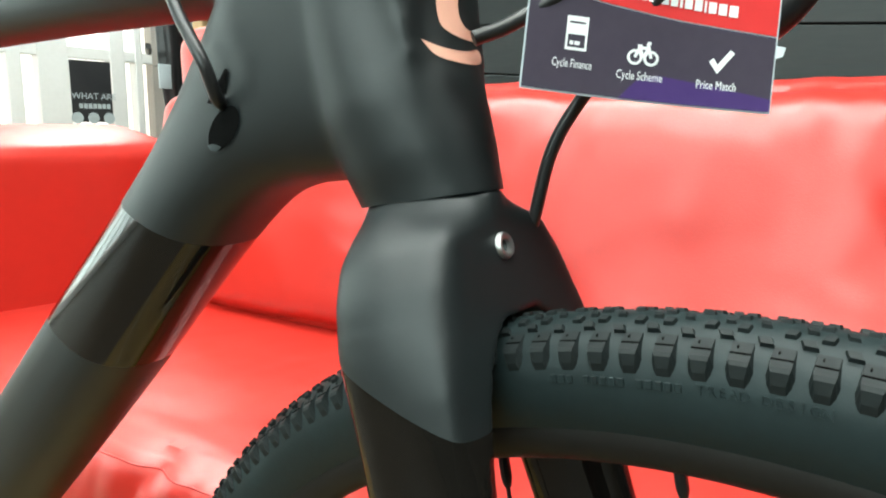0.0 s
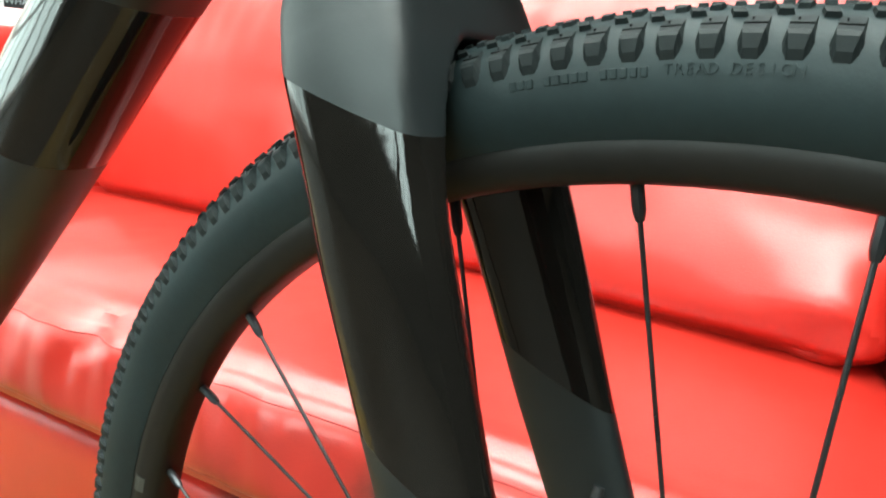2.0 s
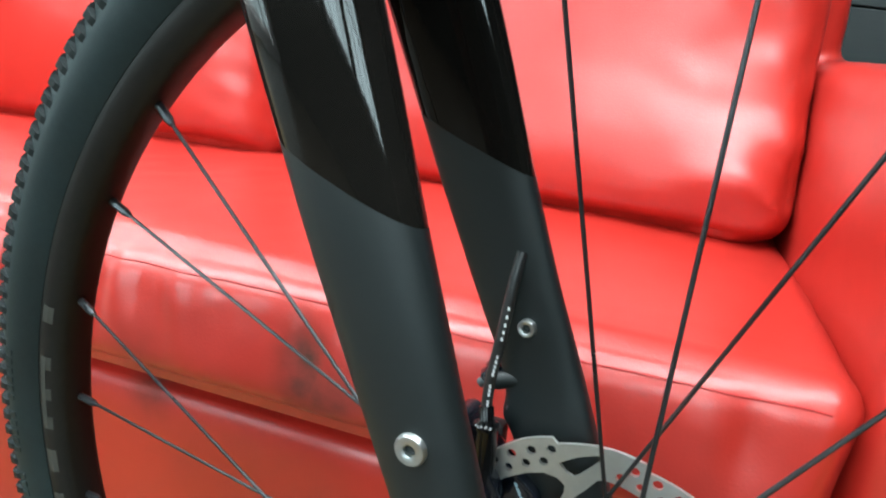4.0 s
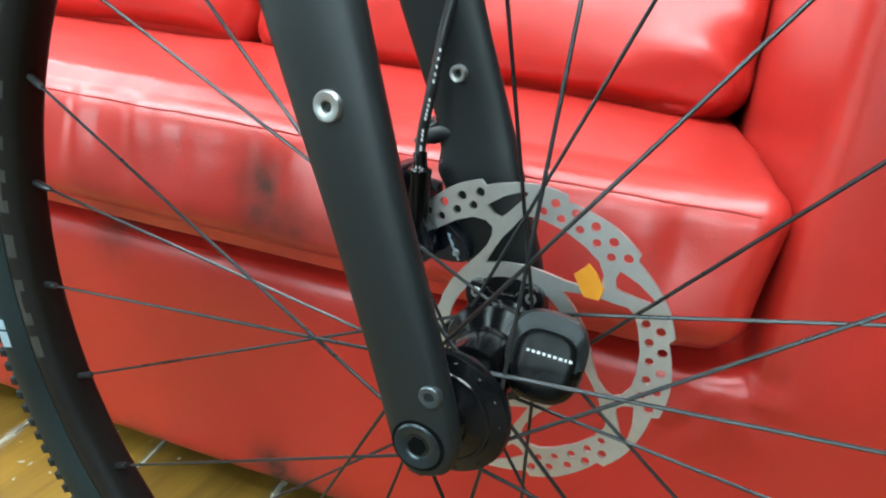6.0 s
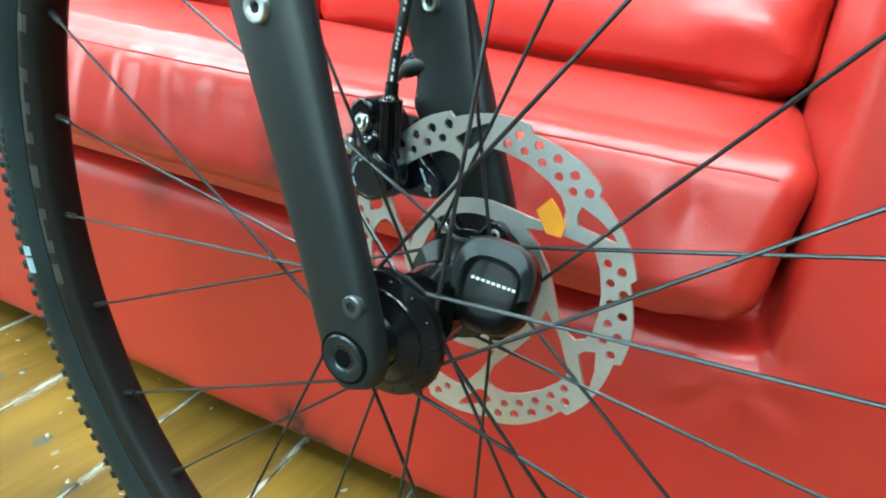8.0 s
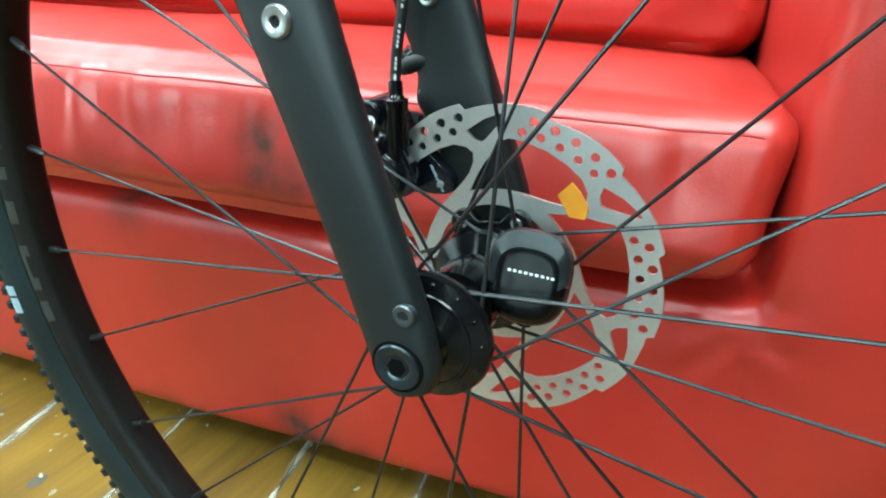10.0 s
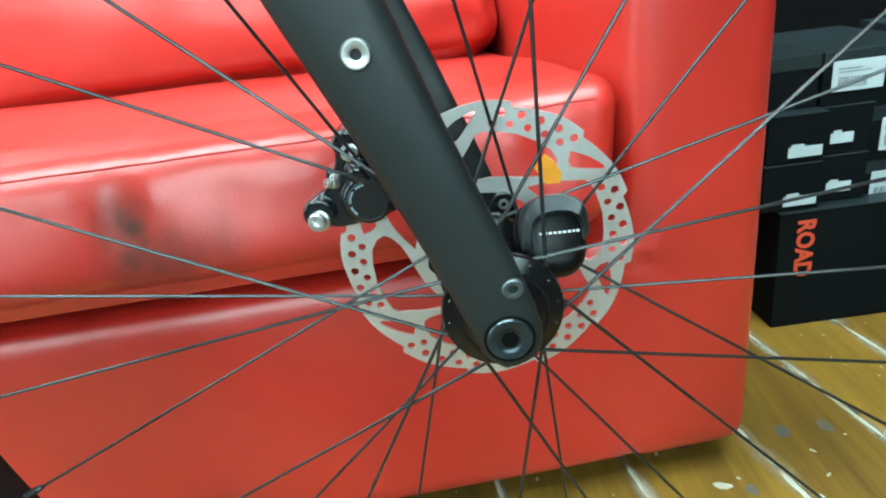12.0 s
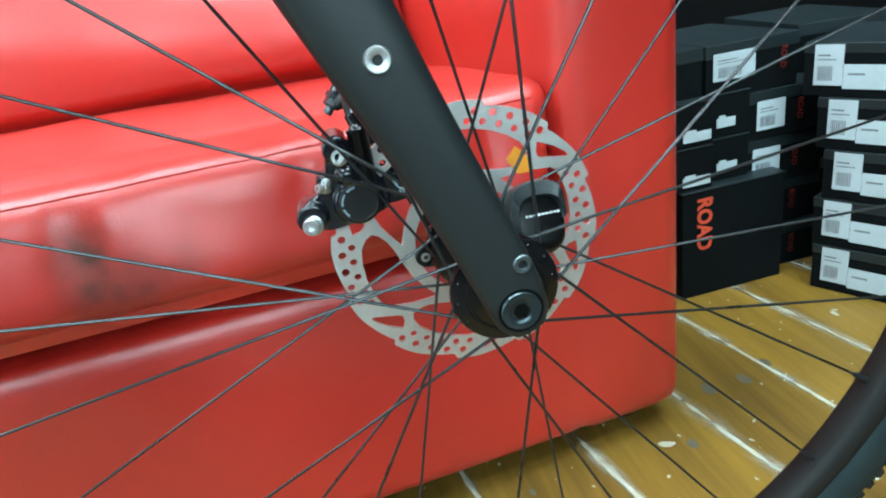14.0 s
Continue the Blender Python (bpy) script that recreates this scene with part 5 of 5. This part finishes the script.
def build_wheel_prints():
    # moulded words on the tyre wall, letter by letter
    def on_tyre(words, th0, step, radius, size, mat, name, y, lean, depth=0.0006, parent=wheel):
        th = th0
        for ch in words:
            if ch != " ":
                me = text_mesh(ch, size, depth, mat)
                t = radians(th)
                rad = Vector((math.cos(t), 0, math.sin(t)))
                tang = Vector((math.sin(t), 0, -math.cos(t)))
                up = (rad * math.cos(lean) + Vector((0, 1, 0)) * math.sin(lean)).normalized()
                m = Matrix((tang, up, tang.cross(up))).transposed().to_4x4()
                me.transform(Matrix.Translation(rad * radius + Vector((0, y, 0))) @ m)
                part(name, me, mat, parent, smooth=False)
            th -= step
    on_tyre("TREAD DESIGN", 95.6, 0.50, 0.3256, 0.0042, M["rubber"], "tyre_letter", -0.0190, 0.04, 0.0005)
    for i in range(34):
        if i in (3, 9, 20, 21, 27):
            continue
        t = radians(103.7 - i * 0.5 if i < 15 else 189.5 - (i - 15) * 1.05)
        big = 1.0 if i < 15 else 1.9
        m = Matrix((Vector((math.sin(t), 0, -math.cos(t))), Vector((math.cos(t), 0, math.sin(t))), Vector((0, -1, 0)))).transposed().to_4x4()
        bm = bmesh.new()
        box(bm, (-0.0010 * big, -0.0014 * big, -0.0003), (0.0010 * big, 0.0014 * big, 0.0003), 0.0002, Matrix.Translation((0.3252 * math.cos(t), -0.0189, 0.3252 * math.sin(t))) @ m, 1)
        part("word_bar", bm, M["rubber"], wheel, smooth=False)
    # small pale label and worn block print on the tyre and the rim
    def patch(a0, a1, prof, mat, name, label):
        bm = bmesh.new()
        n = 6
        rings = []
        for i in range(n + 1):
            t = radians(a0 + (a1 - a0) * i / n)
            c, s_ = math.cos(t), math.sin(t)
            rings.append([Vector((r * c, y, r * s_)) for r, y in prof] + [Vector((r * c, y + 0.0005, r * s_)) for r, y in reversed(prof)])
        ring_loft(bm, rings)
        part(name, bm, mat, wheel, label, smooth=False)
    patch(192.0, 193.2, ((0.3195, -0.0187), (0.3240, -0.0191), (0.3275, -0.0189)), M["label_t"], "tyre_label", "small pale blue label on the tyre wall")
    patch(193.5, 195.4, ((0.3195, -0.0187), (0.3240, -0.0191), (0.3275, -0.0189)), M["label_t"], "tyre_label", "small pale blue label on the tyre wall")
    low, full, top = ((0.2990, -0.0126), (0.3020, -0.0138)), ((0.2990, -0.0126), (0.3020, -0.0138), (0.3050, -0.0141)), ((0.3020, -0.0138), (0.3050, -0.0141))
    for a0, a1, prof in ((163.3, 165.3, full), (169.6, 178.7, top), (169.6, 171.2, low), (173.6, 175.0, low), (177.2, 178.7, low), (181.4, 184.2, full), (187.0, 192.8, top), (187.0, 188.4, low), (191.2, 192.8, low), (194.3, 197.0, full)):
        patch(a0, a1, prof, M["decal_g"], "rim_print", "faded grey block print")


build_wheel_prints()


# ---------------------------------------------------------------- price tag
def build_tag():
    lo_l, lo_r, up_l = Vector((-0.1026, -0.0050, 0.7561)), Vector((-0.0343, 0.0438, 0.7489)), Vector((-0.1037, 0.0010, 0.7848))
    u = (lo_r - lo_l).normalized()
    v = up_l - lo_l
    v = (v - u * v.dot(u)).normalized()
    m = Matrix((u, v, u.cross(v))).transposed().to_4x4()
    W, H = (lo_r - lo_l).length, 0.078
    tag = thing("price_tag", Matrix.Translation(lo_l) @ m, "printed dark and red card tag hanging on the handlebar", "tag")

    def bend(x):
        return -0.0025 * math.sin(math.pi * x / W)

    def slab(name, pts, z, mat, label=""):
        me = outline_mesh([pts], 0.0002, mat)
        bm = bmesh.new()
        bm.from_mesh(me)
        for c in range(1, 12):
            bmesh.ops.bisect_plane(bm, geom=bm.verts[:] + bm.edges[:] + bm.faces[:], plane_co=(W * c / 12, 0, 0), plane_no=(1, 0, 0), dist=1e-6)
        for q in bm.verts:
            q.co.z += z + bend(q.co.x)
        return part(name, bm, mat, tag, label, smooth=False)
    slab("card", [(0, 0), (W, 0), (W, H), (0, H)], 0, M["sticker"], "white card")
    e = 0.0006
    slab("dark_print", [(e, e), (W - e, e), (W - e, 0.0255), (W * 0.6, 0.0285), (W * 0.32, 0.0315), (e, 0.0360)], 0.0003, M["tag_dark"])
    slab("violet_print", [(W * 0.40, e), (W - e, e), (W - e, 0.0048), (W * 0.75, 0.0078), (W * 0.55, 0.0094), (W * 0.47, 0.0075)], 0.0005, M["tag_violet"])
    slab("red_print", [(e, 0.0365), (W * 0.32, 0.0320), (W * 0.6, 0.0290), (W - e, 0.0260), (W - e, H - e), (e, H - e)], 0.0003, M["tag_red"])

    def words(txt, x, y, size, wide=0.92):
        me = text_mesh(txt, size, 0.0001, M["decal_w"], wide=wide)
        for q in me.vertices:
            q.co.x += x
            q.co.y += y
            q.co.z += 0.0006 + bend(q.co.x)
        part("lettering", me, None, tag, "white lettering")
    words("Cycle Finance", W * 0.200, 0.0100, 0.0041, 0.60)
    words("Cycle Scheme", W * 0.475, 0.0085, 0.0042, 0.66)
    words("Price Match", W * 0.780, 0.0078, 0.0042, 0.66)
    # the shop's web address as plain bars
    x = W * 0.42
    for wdt in (0.0024, 0.0014, 0.0022, 0.0, 0.0, 0.0024, 0.0024, 0.0009, 0.0026, 0.0026, 0.0007, 0.0026, 0.0028, 0.0030):
        if wdt:
            bm = bmesh.new()
            box(bm, (x, 0.0345 - 0.10 * (x - W * 0.42), 0.0006 + bend(x)), (x + wdt, 0.0383 - 0.10 * (x - W * 0.42), 0.0008 + bend(x)))
            part("address_bar", bm, M["decal_w"], tag, smooth=False)
        x += wdt + 0.0007

    def icon(name, splines, x, y):
        me = outline_mesh(splines, 0.0001, M["decal_w"])
        for q in me.vertices:
            q.co.x += x
            q.co.y += y
            q.co.z += 0.0007 + bend(q.co.x)
        part(name, me, None, tag, "white icon")
    k = 0.00092
    rect = lambda x0, y0, x1, y1: [(x0 * k, y0 * k), (x1 * k, y0 * k), (x1 * k, y1 * k), (x0 * k, y1 * k)]
    icon("card_icon", [rect(-4, -6.2, 4, 6.2), rect(-3.2, -5.2, 3.2, -0.4), rect(-3.0, 3.6, 3.0, 4.4), rect(-2.4, -4.2, -1.0, -2.8), rect(-0.6, -4.2, 1.4, -2.8)], W * 0.208, 0.0203)
    cx, cy = W * 0.482, 0.0163
    for sx in (-3.0, 3.0):
        icon("wheel_icon", [circle(0.0026, 24, sx * k, -1.6 * k), circle(0.0017, 24, sx * k, -1.6 * k)], cx, cy)
    bar = lambda a, b, w=0.55: (lambda d: [(a[0] * k + d[1], a[1] * k - d[0]), (b[0] * k + d[1], b[1] * k - d[0]), (b[0] * k - d[1], b[1] * k + d[0]), (a[0] * k - d[1], a[1] * k + d[0])])(tuple(c * w * k / math.hypot(b[0] - a[0], b[1] - a[1]) for c in (b[0] - a[0], b[1] - a[1])))
    for a, b in (((-3, -1.6), (-1.4, 2.2)), ((-1.4, 2.0), (1.8, 2.0)), ((0, -1.6), (1.8, 2.2)), ((3, -1.6), (1.4, 3.8)), ((1.2, 3.9), (2.6, 3.9)), ((-2.2, 2.6), (-0.6, 2.6)), ((-1.4, 2.2), (0, -1.6))):
        icon("frame_icon", [bar(a, b)], cx, cy)
    icon("tick_icon", [[(-4.2 * k, 0.6 * k), (-2.7 * k, 2.0 * k), (-1.2 * k, -0.3 * k), (3.0 * k, 5.4 * k), (4.6 * k, 4.2 * k), (-1.0 * k, -3.6 * k)]], W * 0.79, 0.0152)
    bm = bmesh.new()
    tube(bm, curve_pts([(W * 0.5, H - 0.004, 0.001), (W * 0.5, H + 0.03, -0.004), (W * 0.35, H + 0.075, -0.01), (W * 0.2, H + 0.11, -0.012)], 6), 0.0008, 8)
    part("string", bm, M["hose"], tag, "thin black cord")


build_tag()


# ---------------------------------------------------------------- cartons
def carton(name, m, w, d, h, label, lid=0.0, group="cartons"):
    """A box with its front's lower left corner at the origin; x along the front, y into the depth."""
    ob = thing(name, m, label, "box", group)
    bm = bmesh.new()
    box(bm, (0, 0, 0.0004), (w, d, h - 0.0015), 0.0012)
    part("body", bm, M["card"], ob, smooth=False)
    bm = bmesh.new()
    box(bm, (-0.0008, -0.0008, h - 0.0016 - lid), (w + 0.0008, d + 0.0008, h - 0.0004), 0.0010)
    part("lid", bm, M["lid"], ob, "dark lid, its colour lifted for light on top", smooth=False)
    return ob


def sticker(ob, x0, z0, x1, z1, bars=True, y=0.0):
    bm = bmesh.new()
    box(bm, (x0, y - 0.0014, z0), (x1, y - 0.0006, z1), 0.0002)
    st = part("sticker", bm, M["sticker"], ob, "white printed sticker", smooth=False)
    if bars:
        bm = bmesh.new()
        w, h = x1 - x0, z1 - z0
        rng = random.Random(int(1e5 * (x0 + z0 + w)))
        x = x0 + 0.12 * w
        while x < x0 + 0.66 * w:
            q = rng.uniform(0.0006, 0.0016)
            box(bm, (x, y - 0.0018, z0 + 0.12 * h), (x + q, y - 0.00135, z0 + 0.48 * h))
            x += q + rng.uniform(0.0007, 0.0014)
        box(bm, (x0 + 0.1 * w, y - 0.0018, z0 + 0.72 * h), (x0 + 0.55 * w, y - 0.00135, z0 + 0.76 * h))
        box(bm, (x0 + 0.1 * w, y - 0.0018, z0 + 0.62 * h), (x0 + 0.75 * w, y - 0.00135, z0 + 0.65 * h))
        part("sticker_print", bm, M["ink"], st, "grey printed bars", smooth=False)


def road(ob, x, z, size, y=-0.0012, mat="red_ink"):
    me = text_mesh("ROAD", size, 0.0006, M[mat], wide=0.88, bold=0.035)
    t = part("lettering", me, None, ob, "red lettering reading downwards")
    t.matrix_local = Matrix.Translation((x, y, z)) @ FACE @ Matrix.Rotation(radians(-90), 4, "Z")


def build_cartons():
    base = Matrix.Translation((0.390, 0.4695, FLOOR)) @ Matrix.Rotation(math.atan(0.045), 4, "Z")
    ob = carton("carton", base, 0.163, 0.15, 0.1625, "large black carton with red lettering on the floor beside the sofa")
    road(ob, 0.033, 0.112, 0.0315)
    for x, y, z, w, sx, sw, sz in ((-0.022, 0.006, 0.1630, 0.072, 0.026, 0.042, 0.006), (-0.020, 0.008, 0.2235, 0.072, 0.026, 0.042, 0.007), (0.053, 0.020, 0.1630, 0.064, 0.013, 0.032, 0.012), (0.052, 0.022, 0.2235, 0.066, 0.014, 0.029, 0.014)):
        b = carton("small_carton", base @ Matrix.Translation((x, y, z)), w, 0.13, 0.0603, "small black carton with torn white label, stacked")
        sticker(b, sx, sz, sx + sw, sz + 0.013, False)
        sticker(b, sx + 0.003, sz + 0.012, sx + sw * 0.45, sz + 0.0165, False, -0.0006)
    # stack behind, end faces with red lettering
    mid = Matrix.Translation((0.500, 0.5005, FLOOR)) @ Matrix.Rotation(math.atan(0.045), 4, "Z")
    pitch = 0.0690
    for i in range(4):
        b = carton("shoe_carton", mid @ Matrix.Translation((0.002 * (i % 2), 0.003 * ((i * 2) % 3), i * pitch)), 0.136, 0.20, pitch - 0.0002, "black carton with white label and red lettering, stacked", 0.016, "stacked cartons")
        # red darkened here for the shade this stack stands in
        road(b, 0.089, 0.034, 0.0122, mat="shaded_red")
        sticker(b, 0.019, 0.013, 0.064, 0.054, True)
    b = carton("shoe_carton", mid @ Matrix.Translation((-0.059, 0.000, 4 * pitch)), 0.142, 0.20, 0.072, "black carton with white label and red lettering, stacked", 0.016, "stacked cartons")
    road(b, 0.118, 0.041, 0.0125, mat="shaded_red")
    sticker(b, 0.010, 0.024, 0.074, 0.060, True)
    b = carton("shoe_carton", mid @ Matrix.Translation((-0.1835, 0.004, 4 * pitch)), 0.122, 0.20, 0.072, "plain black carton, stacked on others", 0.016, "stacked cartons")
    for i in range(4):
        carton("shoe_carton", mid @ Matrix.Translation((-0.140, 0.140, i * pitch)), 0.136, 0.16, pitch - 0.0002, "plain black carton, stacked behind others", 0.016, "stacked cartons")
    for i in range(5):
        carton("shoe_carton", Matrix.Translation((0.625, 0.560, FLOOR)) @ Matrix.Rotation(radians(-4 + 2 * (i % 2)), 4, "Z") @ Matrix.Translation((0, 0, i * pitch)), 0.15, 0.20, pitch - 0.0002, "plain black carton, stacked behind others", 0.016, "stacked cartons")
    # stack turned towards the bicycle, its boxes pushed to and fro
    d = Vector((0.49, -0.87, 0)).normalized()
    turn = Matrix((d, Vector((-d.y, d.x, 0)), Vector((0, 0, 1)))).transposed().to_4x4()
    for i, push in enumerate((0.018, 0.015, 0.023, 0.011, -0.010)):
        b = carton("label_carton", Matrix.Translation((0.5555, 0.4430, FLOOR)) @ turn @ Matrix.Translation((push, 0, i * 0.0680)), 0.19, 0.16, 0.0678, "black carton with two white barcode labels, stacked", 0.012, "stacked cartons")
        sticker(b, 0.013, 0.0145, 0.047, 0.0650)
        sticker(b, 0.0475, 0.011, 0.096, 0.041, False)
        bm = bmesh.new()
        box(bm, (0.053, -0.0018, 0.028), (0.072, -0.00135, 0.0305))
        part("sticker_print", bm, M["ink"], b, "grey printed bars", smooth=False)


build_cartons()


# ---------------------------------------------------------------- scrap on the wall
def build_scrap():
    pts = [(0.0, 0.0), (0.012, 0.014), (0.010, 0.030), (0.030, 0.038), (0.046, 0.034), (0.042, 0.018), (0.026, 0.014), (0.014, -0.004)]
    me = outline_mesh([pts], 0.0006, M["sticker"])
    ob = part("paper_scrap", me, None)
    ob.matrix_world = Matrix.Translation((-0.30, 1.2195, 0.858)) @ FACE
    tagged(ob, "torn white paper scrap stuck on the slat wall", "scrap")


build_scrap()


# ---------------------------------------------------------------- floor boards
def build_boards():
    slope = 0.19
    edges = [-0.96, -0.82, -0.68, -0.535, -0.378, -0.225, -0.090, 0.045, 0.180, 0.317, 0.443, 0.564, 0.690, 0.820, 0.955]
    edges = [-0.96 - 0.14 * i for i in range(26, 0, -1)] + edges + [0.955 + 0.14 * i for i in range(1, 10)]
    rng = random.Random(4)
    for a, b in zip(edges, edges[1:]):
        near = -1.4 < a < 1.3
        cuts = [-0.34, rng.uniform(0.9, 1.15), 3.0] if near else [-0.34, 3.0]
        for y0, y1 in zip(cuts, cuts[1:]):
            bm = bmesh.new()
            g = 0.0016
            n = 40 if near else 4
            L, R = [], []
            for i in range(n + 1):
                y = y0 + g + (y1 - y0 - 2 * g) * i / n
                wob = lambda s_: 0.0012 * noise.noise(Vector((a * 7 + s_, y * 9, 0))) + 0.0009 * noise.noise(Vector((a * 5 + s_, y * 40, 2)))
                L.append((max(-4.39, min(1.99, a + g - slope * y + wob(0.0))), y))
                R.append((max(-4.39, min(1.99, b - g - slope * y + wob(9.0))), y))
            if R[0][0] - L[0][0] < 0.01 and R[-1][0] - L[-1][0] < 0.01:
                bm.free()
                continue
            ring = lambda p, q: [Vector((p[0], p[1], -0.0055)), Vector((p[0], p[1], 0.0008)), Vector((p[0] + 0.0012, p[1], FLOOR)), Vector((q[0] - 0.0012, q[1], FLOOR)), Vector((q[0], q[1], 0.0008)), Vector((q[0], q[1], -0.0055))]
            ring_loft(bm, [ring(p, q) for p, q in zip(L, R)])
            part("board", bm, M["wood"], floor, smooth=False)


build_boards()


def build_filler():
    # pale filler that has been smeared along the gaps, broken and uneven
    slope, rng = 0.19, random.Random(9)
    bm = bmesh.new()
    for u in (-0.96, -0.82, -0.68, -0.535, -0.378, -0.225, -0.090, 0.045, 0.180, 0.317, 0.443, 0.564, 0.690, 0.820):
        y = -0.33
        while y < 0.95:
            ln = rng.uniform(0.03, 0.16)
            n = max(3, int(ln / 0.006))
            ph = rng.uniform(0, 50)
            w0 = rng.uniform(0.0013, 0.0031)
            prev = None
            for i in range(n + 1):
                yy = y + ln * i / n
                taper = min(1, i / 2, (n - i) / 2)
                wa = w0 * taper * (0.7 + 0.9 * abs(noise.noise(Vector((u * 5, yy * 60, ph)))))
                wb = w0 * taper * (0.7 + 0.9 * abs(noise.noise(Vector((u * 5, yy * 60, ph + 9)))))
                cx = u - slope * yy + 0.0012 * noise.noise(Vector((u, yy * 18, 3)))
                cur = (bm.verts.new((cx - wa - 0.0003, yy, FLOOR + 0.0004)), bm.verts.new((cx, yy, FLOOR + 0.0011)), bm.verts.new((cx + wb + 0.0003, yy, FLOOR + 0.0004)))
                if prev:
                    bm.faces.new((prev[0], prev[1], cur[1], cur[0]))
                    bm.faces.new((prev[1], prev[2], cur[2], cur[1]))
                prev = cur
            y += ln + rng.choice((0.0, 0.004, 0.012, 0.03))
    haze = bmesh.new()
    uv = haze.loops.layers.uv.new("across")
    for u in (-0.96, -0.82, -0.68, -0.535, -0.378, -0.225, -0.090, 0.045, 0.180, 0.317, 0.443, 0.564, 0.690, 0.820):
        prev = None
        for i in range(65):
            yy = -0.33 + 0.02 * i
            # film is wider past u 0.3, where it also stands for floor glare
            wide = (1.7 if u > 0.3 else 1.0) * (0.008 + 0.011 * abs(noise.noise(Vector((u * 9, yy * 7, 1.0)))))
            cx = u - slope * yy + 0.004 * noise.noise(Vector((u * 4, yy * 9, 6.0)))
            cur = (haze.verts.new((cx - wide, yy, FLOOR + 0.0003)), haze.verts.new((cx + wide, yy, FLOOR + 0.0003)))
            if prev:
                face = haze.faces.new((prev[0], prev[1], cur[1], cur[0]))
                for loop, k in zip(face.loops, (0.0, 1.0, 1.0, 0.0)):
                    loop[uv].uv = (k, yy)
            prev = cur
    part("filler_haze", haze, M["haze"], floor, "thin pale film of wiped filler, widened rightwards for floor glare", smooth=False)
    tagged(bpy.data.objects["filler_haze"], kind="stuff")
    # splashes and flecks of the same stuff on the boards
    for _ in range(560):
        x, y = rng.uniform(-0.95, 0.85), rng.uniform(-0.15, 0.75)
        r = rng.uniform(0.0006, 0.0022) * (2.2 if rng.random() < 0.08 else 1)
        k, ph = rng.randint(5, 9), rng.uniform(0, 6)
        st = rng.uniform(1, 2.6)
        ca, sa = math.cos(ph), math.sin(ph)
        ring = []
        for i in range(k):
            t = 2 * math.pi * i / k
            rr = r * rng.uniform(0.6, 1.3)
            px, py = rr * st * math.cos(t), rr * math.sin(t)
            ring.append(bm.verts.new((x + px * ca - py * sa, y + px * sa + py * ca, FLOOR + 0.0005)))
        bm.faces.new(ring)
    part("filler_streaks", bm, M["filler"], floor, "pale broken filler streaks and flecks", smooth=False)
    tagged(bpy.data.objects["filler_streaks"], kind="stuff")
    # dark worn knots
    bm = bmesh.new()
    for n in range(26):
        x, y, r = rng.uniform(-0.9, 0.8), rng.uniform(-0.1, 0.7), rng.uniform(0.0015, 0.0045)
        if n < len(DENTS):
            x, y, r = DENTS[n][0], DENTS[n][1], 0.78 * DENTS[n][2]
        ring = []
        for i in range(12):
            t = 2 * math.pi * i / 12
            rr = r * rng.uniform(0.8, 1.15)
            ring.append(bm.verts.new((x + rr * math.cos(t), y + 1.5 * rr * math.sin(t), FLOOR + 0.0003)))
        bm.faces.new(ring)
    part("board_knots", bm, M["knot"], floor, "dark knots and dents", smooth=False)
    tagged(bpy.data.objects["board_knots"], kind="stuff")


build_filler()
